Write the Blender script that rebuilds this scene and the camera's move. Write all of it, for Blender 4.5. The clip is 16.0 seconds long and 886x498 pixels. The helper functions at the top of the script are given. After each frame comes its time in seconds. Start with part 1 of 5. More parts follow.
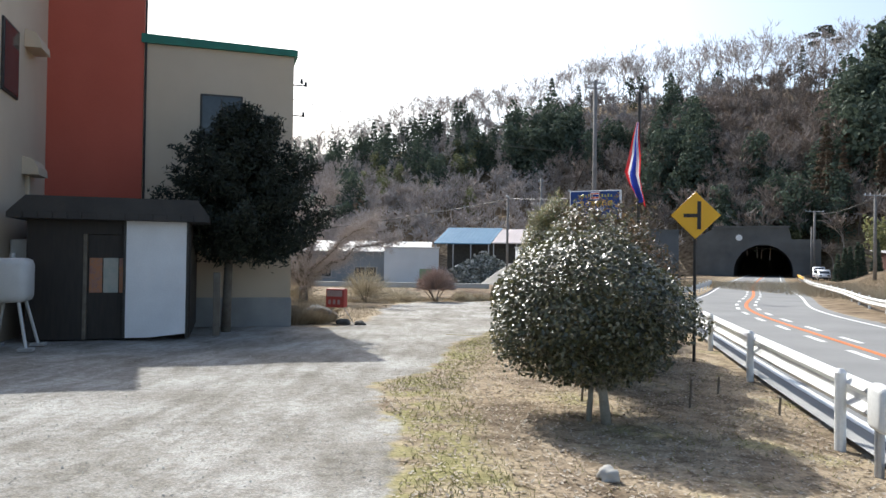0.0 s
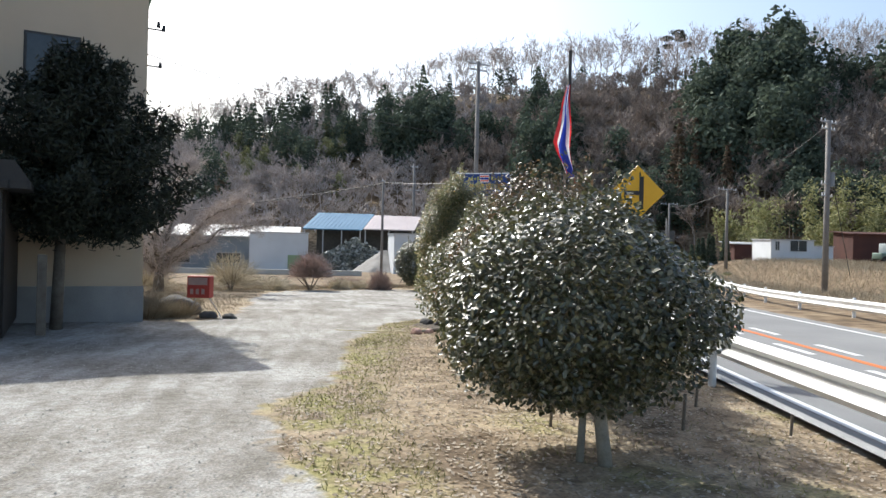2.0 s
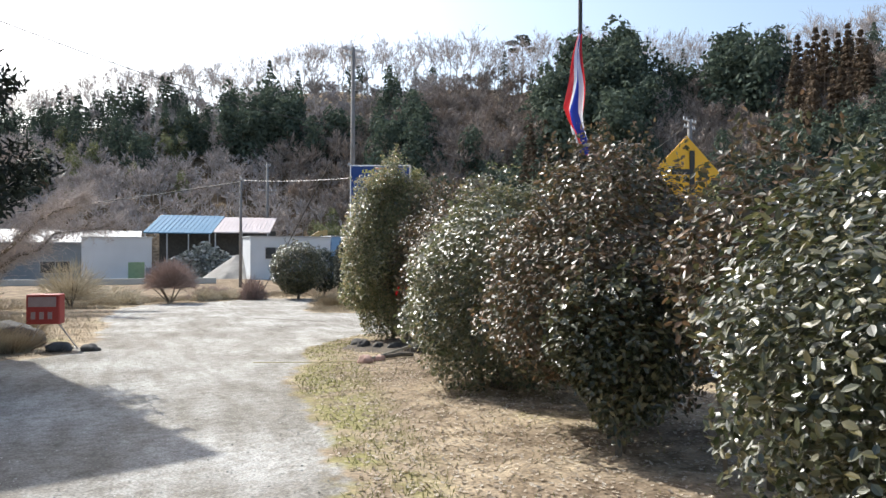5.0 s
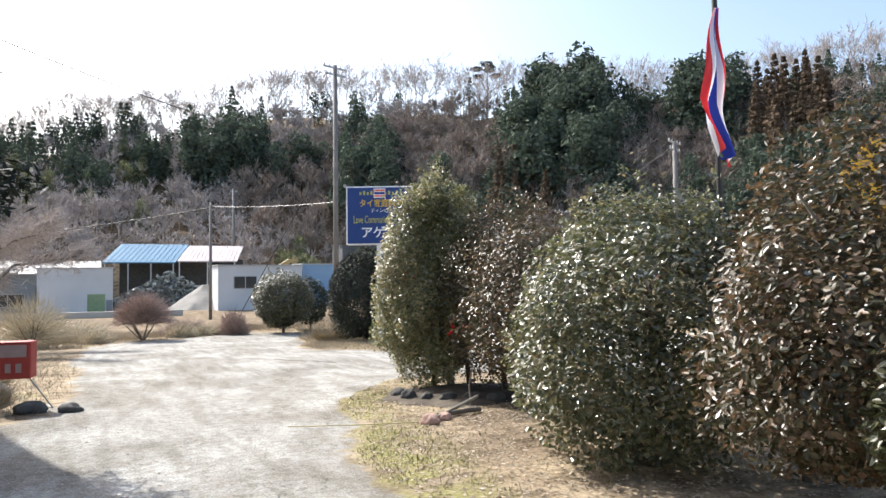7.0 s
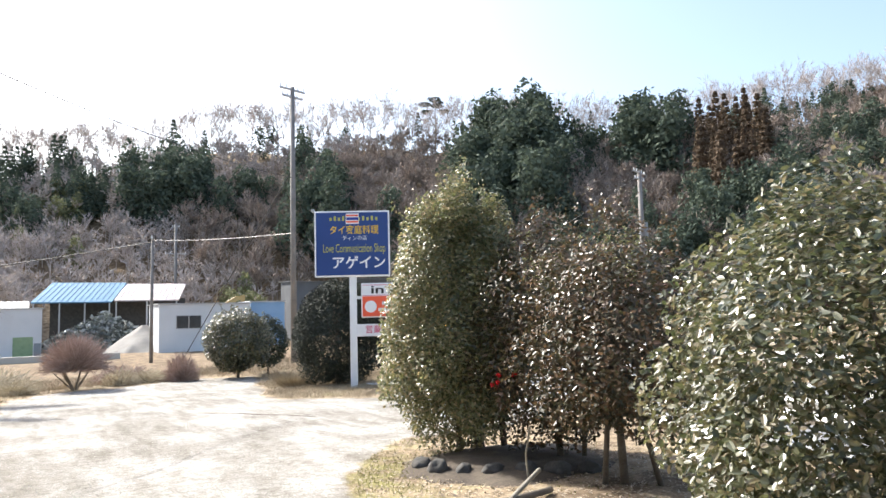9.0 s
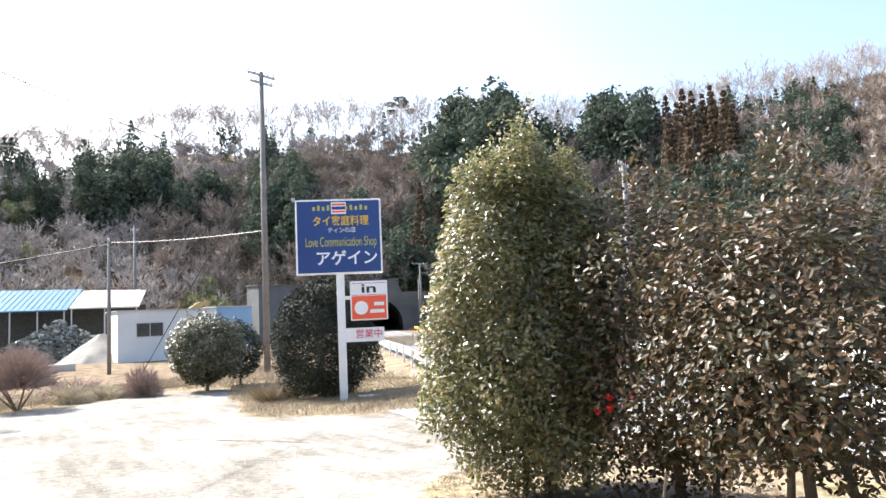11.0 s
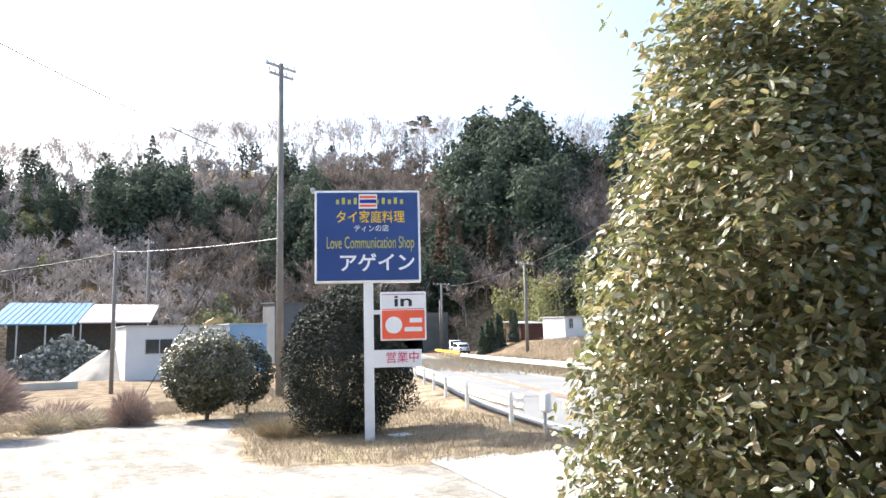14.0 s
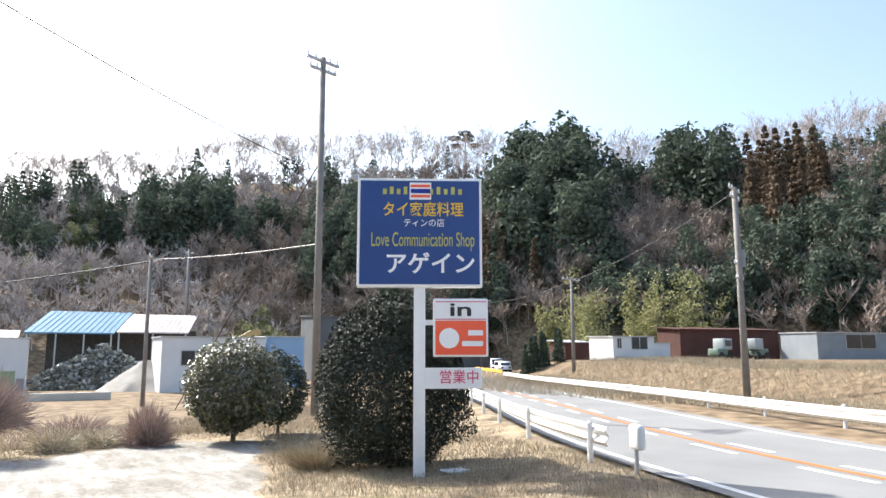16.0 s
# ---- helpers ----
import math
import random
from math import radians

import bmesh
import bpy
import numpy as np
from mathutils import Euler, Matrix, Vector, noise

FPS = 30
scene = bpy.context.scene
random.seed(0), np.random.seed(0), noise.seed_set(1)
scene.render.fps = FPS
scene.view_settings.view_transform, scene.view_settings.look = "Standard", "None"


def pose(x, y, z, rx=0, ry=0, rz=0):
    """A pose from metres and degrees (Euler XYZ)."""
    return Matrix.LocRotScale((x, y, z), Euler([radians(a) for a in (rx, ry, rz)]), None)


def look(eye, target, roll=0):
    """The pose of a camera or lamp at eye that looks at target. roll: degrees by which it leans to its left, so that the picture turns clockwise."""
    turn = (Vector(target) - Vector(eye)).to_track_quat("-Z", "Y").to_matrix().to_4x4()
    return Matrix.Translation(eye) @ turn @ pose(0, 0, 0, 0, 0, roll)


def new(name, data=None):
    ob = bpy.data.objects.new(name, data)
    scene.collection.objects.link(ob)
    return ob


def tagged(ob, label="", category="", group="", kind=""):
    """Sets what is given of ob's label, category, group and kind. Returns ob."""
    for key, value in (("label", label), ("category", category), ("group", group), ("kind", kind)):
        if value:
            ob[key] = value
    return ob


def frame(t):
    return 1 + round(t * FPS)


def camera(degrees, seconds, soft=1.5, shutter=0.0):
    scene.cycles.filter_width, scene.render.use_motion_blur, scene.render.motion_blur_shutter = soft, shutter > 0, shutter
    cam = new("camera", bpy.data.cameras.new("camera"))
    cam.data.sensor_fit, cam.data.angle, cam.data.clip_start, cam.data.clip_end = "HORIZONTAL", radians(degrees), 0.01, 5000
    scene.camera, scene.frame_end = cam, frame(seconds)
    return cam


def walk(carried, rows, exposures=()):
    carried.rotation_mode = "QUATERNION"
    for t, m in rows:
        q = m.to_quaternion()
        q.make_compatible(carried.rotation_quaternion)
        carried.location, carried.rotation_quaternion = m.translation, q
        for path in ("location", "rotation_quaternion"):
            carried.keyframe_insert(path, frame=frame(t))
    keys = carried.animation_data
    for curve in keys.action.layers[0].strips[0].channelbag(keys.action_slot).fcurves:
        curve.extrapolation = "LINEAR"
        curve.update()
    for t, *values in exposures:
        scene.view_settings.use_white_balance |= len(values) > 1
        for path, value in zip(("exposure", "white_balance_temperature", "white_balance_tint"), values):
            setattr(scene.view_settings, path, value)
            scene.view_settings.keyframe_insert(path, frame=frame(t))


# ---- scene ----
cam = camera(63.5, 16.0)
PATH = [
    (0, (2.436, -3.663, 1.522), (2.421, -1.663, 1.552), 0.78),
    (0.5, (2.238, -3.074, 1.482), (2.162, -1.076, 1.493), 0.54),
    (1, (2.165, -2.447, 1.45), (2.17, -0.447, 1.476), -1.01),
    (1.5, (1.998, -1.767, 1.415), (2.151, 0.227, 1.412), -0.03),
    (2, (1.892, -1.064, 1.414), (2.247, 0.904, 1.416), 1.37),
    (2.5, (1.82, -0.358, 1.414), (2.269, 1.591, 1.43), 0.72),
    (3, (1.723, 0.333, 1.409), (2.237, 2.266, 1.382), 0.96),
    (5.5, (0.525, 3.473, 1.388), (1.326, 5.305, 1.398), -0.68),
    (6, (0.296, 4.152, 1.418), (1.102, 5.982, 1.389), -2.08),
    (6.5, (0.216, 4.833, 1.444), (1.092, 6.63, 1.476), -1.34),
    (7, (0.223, 5.562, 1.476), (1.082, 7.366, 1.56), -0.65),
    (7.5, (0.256, 6.324, 1.478), (1.182, 8.09, 1.625), 0.29),
    (8, (0.344, 7.048, 1.497), (1.292, 8.802, 1.655), -1.4),
    (8.5, (0.393, 7.882, 1.475), (1.42, 9.592, 1.629), -1.25),
    (9, (0.371, 8.541, 1.461), (1.363, 10.267, 1.643), -1.47),
    (11.5, (1.12, 12.111, 1.455), (2.255, 13.748, 1.631), -2.99),
    (12, (1.371, 12.762, 1.447), (2.581, 14.346, 1.611), -2.35),
    (12.5, (1.564, 13.29, 1.434), (2.695, 14.928, 1.629), -1.69),
    (13, (1.823, 13.89, 1.459), (2.969, 15.516, 1.665), -0.88),
    (13.5, (2.099, 14.449, 1.472), (3.147, 16.13, 1.747), -0.74),
    (14, (2.298, 15.107, 1.435), (3.329, 16.802, 1.684), -1.35),
    (14.5, (2.558, 15.732, 1.403), (3.602, 17.426, 1.605), -3.14),
    (15, (2.72, 16.382, 1.4), (3.727, 18.099, 1.597), -2.46),
    (15.5, (2.981, 16.99, 1.415), (3.992, 18.7, 1.65), -1.76),
    (16, (3.212, 17.626, 1.422), (4.147, 19.369, 1.72), -0.1),
]
EXPOSURES = [(0.0, 0.3, 6250, 8), (3.0, 0.35, 6250, 8), (6.0, 0.58, 6300, 9), (9.0, 1.0, 6450, 10), (12.5, 1.25, 6450, 10), (14.0, 1.2, 6450, 10), (16.0, 0.98, 6400, 9)]
walk(cam, [(t, look(eye, target, roll)) for t, eye, target, roll in PATH], EXPOSURES)


# ---- world, sun ----
SUN_EL, SUN_AZ = radians(42), radians(-23)
TO_SUN = Vector((math.sin(SUN_AZ) * math.cos(SUN_EL), math.cos(SUN_AZ) * math.cos(SUN_EL), math.sin(SUN_EL)))
world = bpy.data.worlds.new("sky")
scene.world = world
world.use_nodes = True
wn = world.node_tree.nodes
sky = wn.new("ShaderNodeTexSky")
sky.sky_type, sky.sun_disc = "NISHITA", False
sky.sun_elevation, sky.sun_rotation = SUN_EL, SUN_AZ
sky.air_density, sky.dust_density, sky.ozone_density = 1.0, 3.0, 0.6
wn["Background"].inputs["Strength"].default_value = 0.17
world.node_tree.links.new(sky.outputs[0], wn["Background"].inputs["Color"])
sun = new("sun", bpy.data.lights.new("sun", "SUN"))
sun.data.energy, sun.data.angle, sun.data.color = 4.6, radians(0.6), (1.0, 0.965, 0.9)
sun.matrix_world = look(TO_SUN * 50, (0, 0, 0))


# ---- materials ----
def material(name, colors, rough=0.8, scale=3.0, fine=40.0, bump=0.0, metal=0.0, island=False, spec=0.5, mixfine=0.35, stretch=(1, 1, 1), objrand=False, trans=0.0, coat=0.0):
    """Noise at two scales through a colour ramp; optional random by island or by object; optional bump."""
    m = bpy.data.materials.new(name)
    m.use_nodes = True
    nt = m.node_tree
    n, l = nt.nodes, nt.links
    bsdf = n["Principled BSDF"]
    bsdf.inputs["Roughness"].default_value, bsdf.inputs["Metallic"].default_value = rough, metal
    bsdf.inputs["Specular IOR Level"].default_value = spec
    bsdf.inputs["Coat Weight"].default_value, bsdf.inputs["Coat Roughness"].default_value = coat, 0.3
    co = n.new("ShaderNodeTexCoord")
    mp = n.new("ShaderNodeMapping")
    mp.inputs["Scale"].default_value = stretch
    l.new(co.outputs["Object"], mp.inputs["Vector"])
    big, small = n.new("ShaderNodeTexNoise"), n.new("ShaderNodeTexNoise")
    big.inputs["Scale"].default_value, small.inputs["Scale"].default_value = scale, fine
    big.inputs["Detail"].default_value, small.inputs["Detail"].default_value = 5, 4
    l.new(mp.outputs[0], big.inputs["Vector"]), l.new(mp.outputs[0], small.inputs["Vector"])
    mx = n.new("ShaderNodeMix")
    mx.inputs["Factor"].default_value = mixfine
    l.new(big.outputs["Fac"], mx.inputs["A"]), l.new(small.outputs["Fac"], mx.inputs["B"])
    fac = mx.outputs["Result"]
    if island or objrand:
        rnd = n.new("ShaderNodeNewGeometry" if island else "ShaderNodeObjectInfo")
        m2 = n.new("ShaderNodeMix")
        m2.inputs["Factor"].default_value = 0.7
        l.new(fac, m2.inputs["A"]), l.new(rnd.outputs["Random Per Island" if island else "Random"], m2.inputs["B"])
        fac = m2.outputs["Result"]
    ramp = n.new("ShaderNodeValToRGB")
    lo, hi = (0.1, 0.9) if (island or objrand) else (0.3, 0.7)
    ramp.color_ramp.elements[0].position, ramp.color_ramp.elements[1].position = lo, hi
    for k in range(len(colors) - 2):
        ramp.color_ramp.elements.new(lo + (hi - lo) * (k + 1) / (len(colors) - 1))
    for e, c in zip(ramp.color_ramp.elements, colors):
        e.color = (*c, 1)
    l.new(fac, ramp.inputs["Fac"]), l.new(ramp.outputs["Color"], bsdf.inputs["Base Color"])
    if trans:
        tr = n.new("ShaderNodeBsdfTranslucent")
        ms = n.new("ShaderNodeMixShader")
        ms.inputs["Fac"].default_value = trans
        l.new(ramp.outputs["Color"], tr.inputs["Color"])
        l.new(bsdf.outputs[0], ms.inputs[1]), l.new(tr.outputs[0], ms.inputs[2])
        l.new(ms.outputs[0], n["Material Output"].inputs["Surface"])
    if bump:
        bp = n.new("ShaderNodeBump")
        bp.inputs["Strength"].default_value, bp.inputs["Distance"].default_value = bump, 0.02
        l.new(mx.outputs["Result"], bp.inputs["Height"]), l.new(bp.outputs["Normal"], bsdf.inputs["Normal"])
    return m


M = {
    "beige": material("beige_render", [(0.54, 0.443, 0.322), (0.667, 0.558, 0.42)], 0.9, 0.6, 60, 0.3),
    "red": material("red_paint", [(0.46, 0.0978, 0.0598), (0.552, 0.129, 0.0828)], 0.85, 0.5, 50, 0.3),
    "green_trim": material("green_metal", [(0.01, 0.12, 0.08), (0.02, 0.2, 0.13)], 0.5),
    "concrete": material("concrete", [(0.28, 0.28, 0.27), (0.42, 0.41, 0.39)], 0.9, 1.5, 40, 0.3),
    "slab": material("slab_concrete", [(0.42, 0.4, 0.36), (0.58, 0.56, 0.5)], 0.9, 0.7, 30, 0.3),
    "dark_wood": material("dark_wood", [(0.012, 0.01, 0.008), (0.035, 0.026, 0.02)], 0.6, 2, 30, 0.2, stretch=(8, 8, 1)),
    "awning": material("awning_shingle", [(0.03, 0.028, 0.027), (0.06, 0.055, 0.05)], 0.75, 2, 30, 0.4),
    "white_paint": material("white_paint", [(0.68, 0.68, 0.68), (0.82, 0.82, 0.82)], 0.5, 1.5, 30),
    "rail_white": material("rail_white", [(0.62, 0.62, 0.6), (0.84, 0.84, 0.82)], 0.4, 2.0, 30),
    "white_wall": material("white_wall", [(0.55, 0.57, 0.58), (0.68, 0.7, 0.72)], 0.8, 0.4, 20),
    "grey_wall": material("grey_wall", [(0.2, 0.23, 0.25), (0.28, 0.3, 0.32)], 0.8, 0.6, 20),
    "blue_roof": material("blue_metal_roof", [(0.09, 0.22, 0.34), (0.13, 0.28, 0.41)], 0.75, 0.3, 8),
    "pink_roof": material("pinkish_metal_roof", [(0.5, 0.42, 0.4), (0.62, 0.54, 0.52)], 0.5, 0.4, 8),
    "grey_roof": material("grey_metal_roof", [(0.35, 0.36, 0.37), (0.5, 0.5, 0.5)], 0.5, 0.4, 8),
    "glass_dark": material("window_glass", [(0.02, 0.025, 0.03), (0.05, 0.06, 0.07)], 0.08, 1, 10),
    "metal_dark": material("dark_metal", [(0.03, 0.03, 0.03), (0.07, 0.065, 0.06)], 0.5, 4, 50, 0, 0.5),
    "steel": material("galvanised_steel", [(0.35, 0.36, 0.37), (0.5, 0.5, 0.5)], 0.45, 4, 50, 0, 0.6),
    "tank": material("cream_tank", [(0.48, 0.48, 0.46), (0.62, 0.61, 0.58)], 0.5, 3, 40),
    "pole": material("concrete_pole", [(0.15, 0.14, 0.13), (0.26, 0.245, 0.23)], 0.85, 2, 40),
    "wire": material("cable_black", [(0.02, 0.02, 0.02), (0.05, 0.05, 0.05)], 0.6),
    "wire_pale": material("cable_bright", [(0.2, 0.2, 0.2), (0.32, 0.32, 0.32)], 0.3, metal=0.6),
    "asphalt": material("asphalt", [(0.17, 0.17, 0.168), (0.25, 0.25, 0.243)], 0.85, 0.5, 120, 0.2),
    "line_white": material("road_paint_white", [(0.6, 0.6, 0.58), (0.8, 0.8, 0.78)], 0.6, 3, 60),
    "line_orange": material("road_paint_orange", [(0.55, 0.14, 0.03), (0.7, 0.22, 0.05)], 0.6, 3, 60),
    "yellow": material("sign_yellow", [(0.85, 0.42, 0.01), (0.9, 0.48, 0.015)], 0.45, 2, 20),
    "black": material("black_paint", [(0.012, 0.01, 0.01), (0.03, 0.025, 0.02)], 0.5),
    "sign_blue": material("sign_blue", [(0.01, 0.04, 0.17), (0.016, 0.055, 0.22)], 0.35, 1.2, 20),
    "sign_white": material("sign_white", [(0.74, 0.74, 0.74), (0.84, 0.84, 0.84)], 0.4, 2, 30),
    "sign_yellow": material("lettering_yellow", [(0.75, 0.45, 0.02), (0.85, 0.55, 0.04)], 0.5),
    "sign_gold": material("lettering_gold", [(0.4, 0.38, 0.08), (0.5, 0.48, 0.12)], 0.5),
    "sign_red": material("sign_orange_red", [(0.8, 0.09, 0.035), (0.88, 0.13, 0.055)], 0.4, 2, 20),
    "sign_pink": material("lettering_crimson", [(0.55, 0.04, 0.12), (0.65, 0.06, 0.16)], 0.5),
    "flag_red": material("flag_red", [(0.62, 0.025, 0.03), (0.72, 0.04, 0.045)], 0.7, 3, 90, trans=0.35),
    "flag_white": material("flag_white", [(0.72, 0.72, 0.75), (0.82, 0.82, 0.84)], 0.7, 3, 90, trans=0.35),
    "flag_blue": material("flag_blue", [(0.02, 0.04, 0.3), (0.03, 0.06, 0.38)], 0.7, 3, 90, trans=0.35),
    "bark": material("bark", [(0.1, 0.08, 0.06), (0.22, 0.19, 0.15)], 0.9, 6, 50, 0.5),
    "pale_bark": material("pale_bark", [(0.22, 0.2, 0.16), (0.38, 0.35, 0.29)], 0.9, 6, 50, 0.4),
    "leaf_camellia": material("leaf_camellia", [(0.018, 0.026, 0.01), (0.046, 0.056, 0.02), (0.095, 0.1, 0.038), (0.24, 0.2, 0.09)], 0.4, 1.2, 20, island=True, trans=0.3, spec=1.0, coat=0.6),
    # brighter copy of leaf_mixed: sunlight on the tall bush is put into the albedo
    "leaf_olive_sunlit": material("leaf_olive_sunlit", [(0.045, 0.06, 0.022), (0.15, 0.17, 0.062), (0.28, 0.27, 0.115), (0.46, 0.34, 0.19)], 0.45, 1.2, 20, island=True, trans=0.45, spec=1.0, coat=1.0),
    "leaf_mixed": material("leaf_mixed", [(0.03, 0.043, 0.017), (0.09, 0.108, 0.04), (0.175, 0.175, 0.075), (0.33, 0.25, 0.145)], 0.42, 1.2, 20, island=True, trans=0.4, spec=1.0, coat=1.0),
    "yew_needle": material("yew_needle", [(0.007, 0.012, 0.008), (0.016, 0.023, 0.013), (0.03, 0.04, 0.022)], 0.75, 1.0, 10, island=True),
    "leaf_red": material("leaf_reddish", [(0.028, 0.034, 0.015), (0.07, 0.066, 0.03), (0.13, 0.088, 0.044), (0.24, 0.14, 0.075)], 0.42, 1.2, 20, island=True, trans=0.3, spec=0.65, coat=0.25),
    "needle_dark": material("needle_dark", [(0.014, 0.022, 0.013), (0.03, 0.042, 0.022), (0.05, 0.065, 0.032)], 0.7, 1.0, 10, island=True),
    # far needles lightened well above needle_dark: the hillside's haze is in the colour
    "needle_hazed": material("needle_hazed", [(0.058, 0.078, 0.06), (0.084, 0.11, 0.08), (0.12, 0.15, 0.104)], 0.85, 0.2, 3, island=True, trans=0.25, spec=0.2),
    "cedar_far": material("cedar_far", [(0.08, 0.062, 0.042), (0.115, 0.083, 0.055), (0.16, 0.112, 0.075)], 0.85, 0.2, 3, island=True, trans=0.25, spec=0.2),
    "bamboo": material("bamboo_leaf", [(0.17, 0.18, 0.07), (0.3, 0.3, 0.13), (0.44, 0.42, 0.22)], 0.7, 0.3, 3, island=True, trans=0.25),
    # twigs paler than bark: haze and sun glare over the hill are in the colour
    "twig_far": material("twig_far", [(0.31, 0.27, 0.245), (0.46, 0.405, 0.37), (0.6, 0.54, 0.5)], 0.9, 0.1, 3, island=True),
    "twig_brown": material("twig_brown", [(0.21, 0.165, 0.135), (0.32, 0.262, 0.22), (0.44, 0.375, 0.325)], 0.9, 0.06, 3, island=True),
    "olive_far": material("olive_leaf", [(0.12, 0.135, 0.06), (0.2, 0.21, 0.1), (0.29, 0.29, 0.16)], 0.8, 0.2, 3, island=True, trans=0.25),
    "twig_tan": material("twig_tan", [(0.363, 0.308, 0.22), (0.495, 0.44, 0.319), (0.638, 0.583, 0.462)], 0.9, 0.3, 3, island=True),
    "twig_red": material("twig_reddish", [(0.26, 0.185, 0.16), (0.37, 0.275, 0.235), (0.5, 0.39, 0.34)], 0.9, 0.3, 3, island=True),
    "straw": material("dry_grass", [(0.24, 0.19, 0.125), (0.39, 0.33, 0.23), (0.54, 0.475, 0.35)], 0.9, 0.5, 5, island=True, trans=0.2),
    "grass": material("grass_blade", [(0.16, 0.17, 0.05), (0.27, 0.27, 0.09), (0.42, 0.37, 0.17)], 0.8, 0.5, 5, island=True, trans=0.3),
    "litter": material("dead_leaf", [(0.22, 0.165, 0.115), (0.4, 0.33, 0.245), (0.62, 0.55, 0.45)], 0.8, 1, 5, island=True, trans=0.2),
    # kept this dark so the edging stones carry the bush's shade in their colour
    "stone": material("field_stone", [(0.05, 0.048, 0.045), (0.13, 0.125, 0.115)], 0.9, 4, 40, 0.5),
    "gravel": material("grey_gravel", [(0.24, 0.225, 0.2), (0.36, 0.34, 0.31)], 0.9, 1, 20, 0.4),
    # dark brown soil, with the shade under the bushes added to its tone
    "soil": material("dark_shaded_soil", [(0.045, 0.036, 0.028), (0.1, 0.08, 0.06), (0.17, 0.14, 0.1)], 0.95, 3, 30, 0.5),
    "pebble": material("pebble", [(0.25, 0.24, 0.21), (0.42, 0.4, 0.36), (0.6, 0.57, 0.52)], 0.9, 1, 5, island=True),
    "red_box": material("faded_red", [(0.3, 0.03, 0.025), (0.42, 0.06, 0.045)], 0.6, 4, 40),
    "scrap": material("scrap_heap", [(0.09, 0.1, 0.09), (0.26, 0.28, 0.25), (0.55, 0.56, 0.54)], 0.6, 0.5, 5, island=True),
    "green_sheet": material("green_sheet", [(0.2, 0.3, 0.16), (0.28, 0.38, 0.22)], 0.6),
    "excavator": material("excavator_yellow", [(0.3, 0.2, 0.07), (0.4, 0.27, 0.1)], 0.5),
    # rust red taken down in tone: the open barn's shade is in the colour
    "rust": material("shaded_rust_wall", [(0.055, 0.022, 0.018), (0.11, 0.042, 0.03)], 0.85, 0.6, 10),
    "car_white": material("car_white", [(0.72, 0.73, 0.75), (0.8, 0.8, 0.82)], 0.2, 1, 10),
    "rubber": material("rubber", [(0.015, 0.015, 0.015), (0.03, 0.03, 0.03)], 0.8),
    "tail": material("tail_red", [(0.45, 0.02, 0.02), (0.5, 0.03, 0.03)], 0.3),
    "pink_stone": material("pinkish_stone", [(0.4, 0.25, 0.2), (0.55, 0.38, 0.32)], 0.9, 5, 40, 0.4),
    "faded_print": material("faded_print", [(0.3, 0.2, 0.19), (0.42, 0.32, 0.3)], 0.7, 6, 40),
    "straw_pole": material("dry_cane", [(0.5, 0.42, 0.22), (0.65, 0.56, 0.33)], 0.6, 5, 40),
    "blue_wall": material("blue_sheet_wall", [(0.2, 0.35, 0.55), (0.3, 0.45, 0.62)], 0.7, 0.6, 20),
    "dark_grey_wall": material("dark_grey_cladding", [(0.08, 0.09, 0.1), (0.13, 0.14, 0.15)], 0.8, 0.6, 20),
    "poster_pale": material("poster_pale", [(0.3, 0.34, 0.3), (0.45, 0.42, 0.36)], 0.5, 6, 30),
    "poster": material("poster_print", [(0.25, 0.1, 0.08), (0.3, 0.16, 0.12), (0.4, 0.16, 0.06), (0.2, 0.15, 0.13)], 0.5, 5, 20),
}


# ---- mesh helpers ----
def mesh_object(name, verts, faces, mat, parent=None, label=""):
    me = bpy.data.meshes.new(name)
    me.from_pydata([tuple(v) for v in verts] if not isinstance(verts, np.ndarray) else verts.tolist(), [], faces if not isinstance(faces, np.ndarray) else faces.tolist())
    if mat:
        me.materials.append(M[mat] if isinstance(mat, str) else mat)
    ob = new(name, me)
    if parent:
        ob.parent = parent
    if label:
        ob["label"] = label
    return ob


def part(name, bm, mat, parent=None, label="", smooth=False):
    """Links a bmesh as one mesh object under a thing."""
    me = bpy.data.meshes.new(name)
    if smooth:
        for f in bm.faces:
            f.smooth = True
    bm.to_mesh(me)
    bm.free()
    me.materials.append(M[mat] if isinstance(mat, str) else mat)
    ob = new(name, me)
    if parent:
        ob.parent = parent
    if label:
        ob["label"] = label
    return ob


def thing(name, m, label, category, group="", kind=""):
    ob = new(name)
    ob.empty_display_size = 0.1
    ob.matrix_world = m
    return tagged(ob, label, category, group, kind)


def add_box(bm, lo, hi, bevel=0.0, m=None):
    c = [(a + b) / 2 for a, b in zip(lo, hi)]
    s = [abs(b - a) for a, b in zip(lo, hi)]
    mat = Matrix.Translation(c) @ Matrix.Diagonal((*s, 1))
    r = bmesh.ops.create_cube(bm, size=1, matrix=(m @ mat) if m else mat)
    if bevel:
        es = {e for v in r["verts"] for e in v.link_edges}
        bmesh.ops.bevel(bm, geom=list(es), offset=bevel, segments=2, affect="EDGES", profile=0.5)
    return bm


def box(lo, hi, bevel=0.0):
    return add_box(bmesh.new(), lo, hi, bevel)


def add_rod(bm, a, b, r1, r2=None, seg=8, caps=True):
    a, b = Vector(a), Vector(b)
    d = b - a
    q = d.to_track_quat("Z", "Y").to_matrix().to_4x4()
    bmesh.ops.create_cone(bm, cap_ends=caps, segments=seg, radius1=r1, radius2=r1 if r2 is None else r2, depth=d.length, matrix=Matrix.Translation((a + b) / 2) @ q)
    return bm


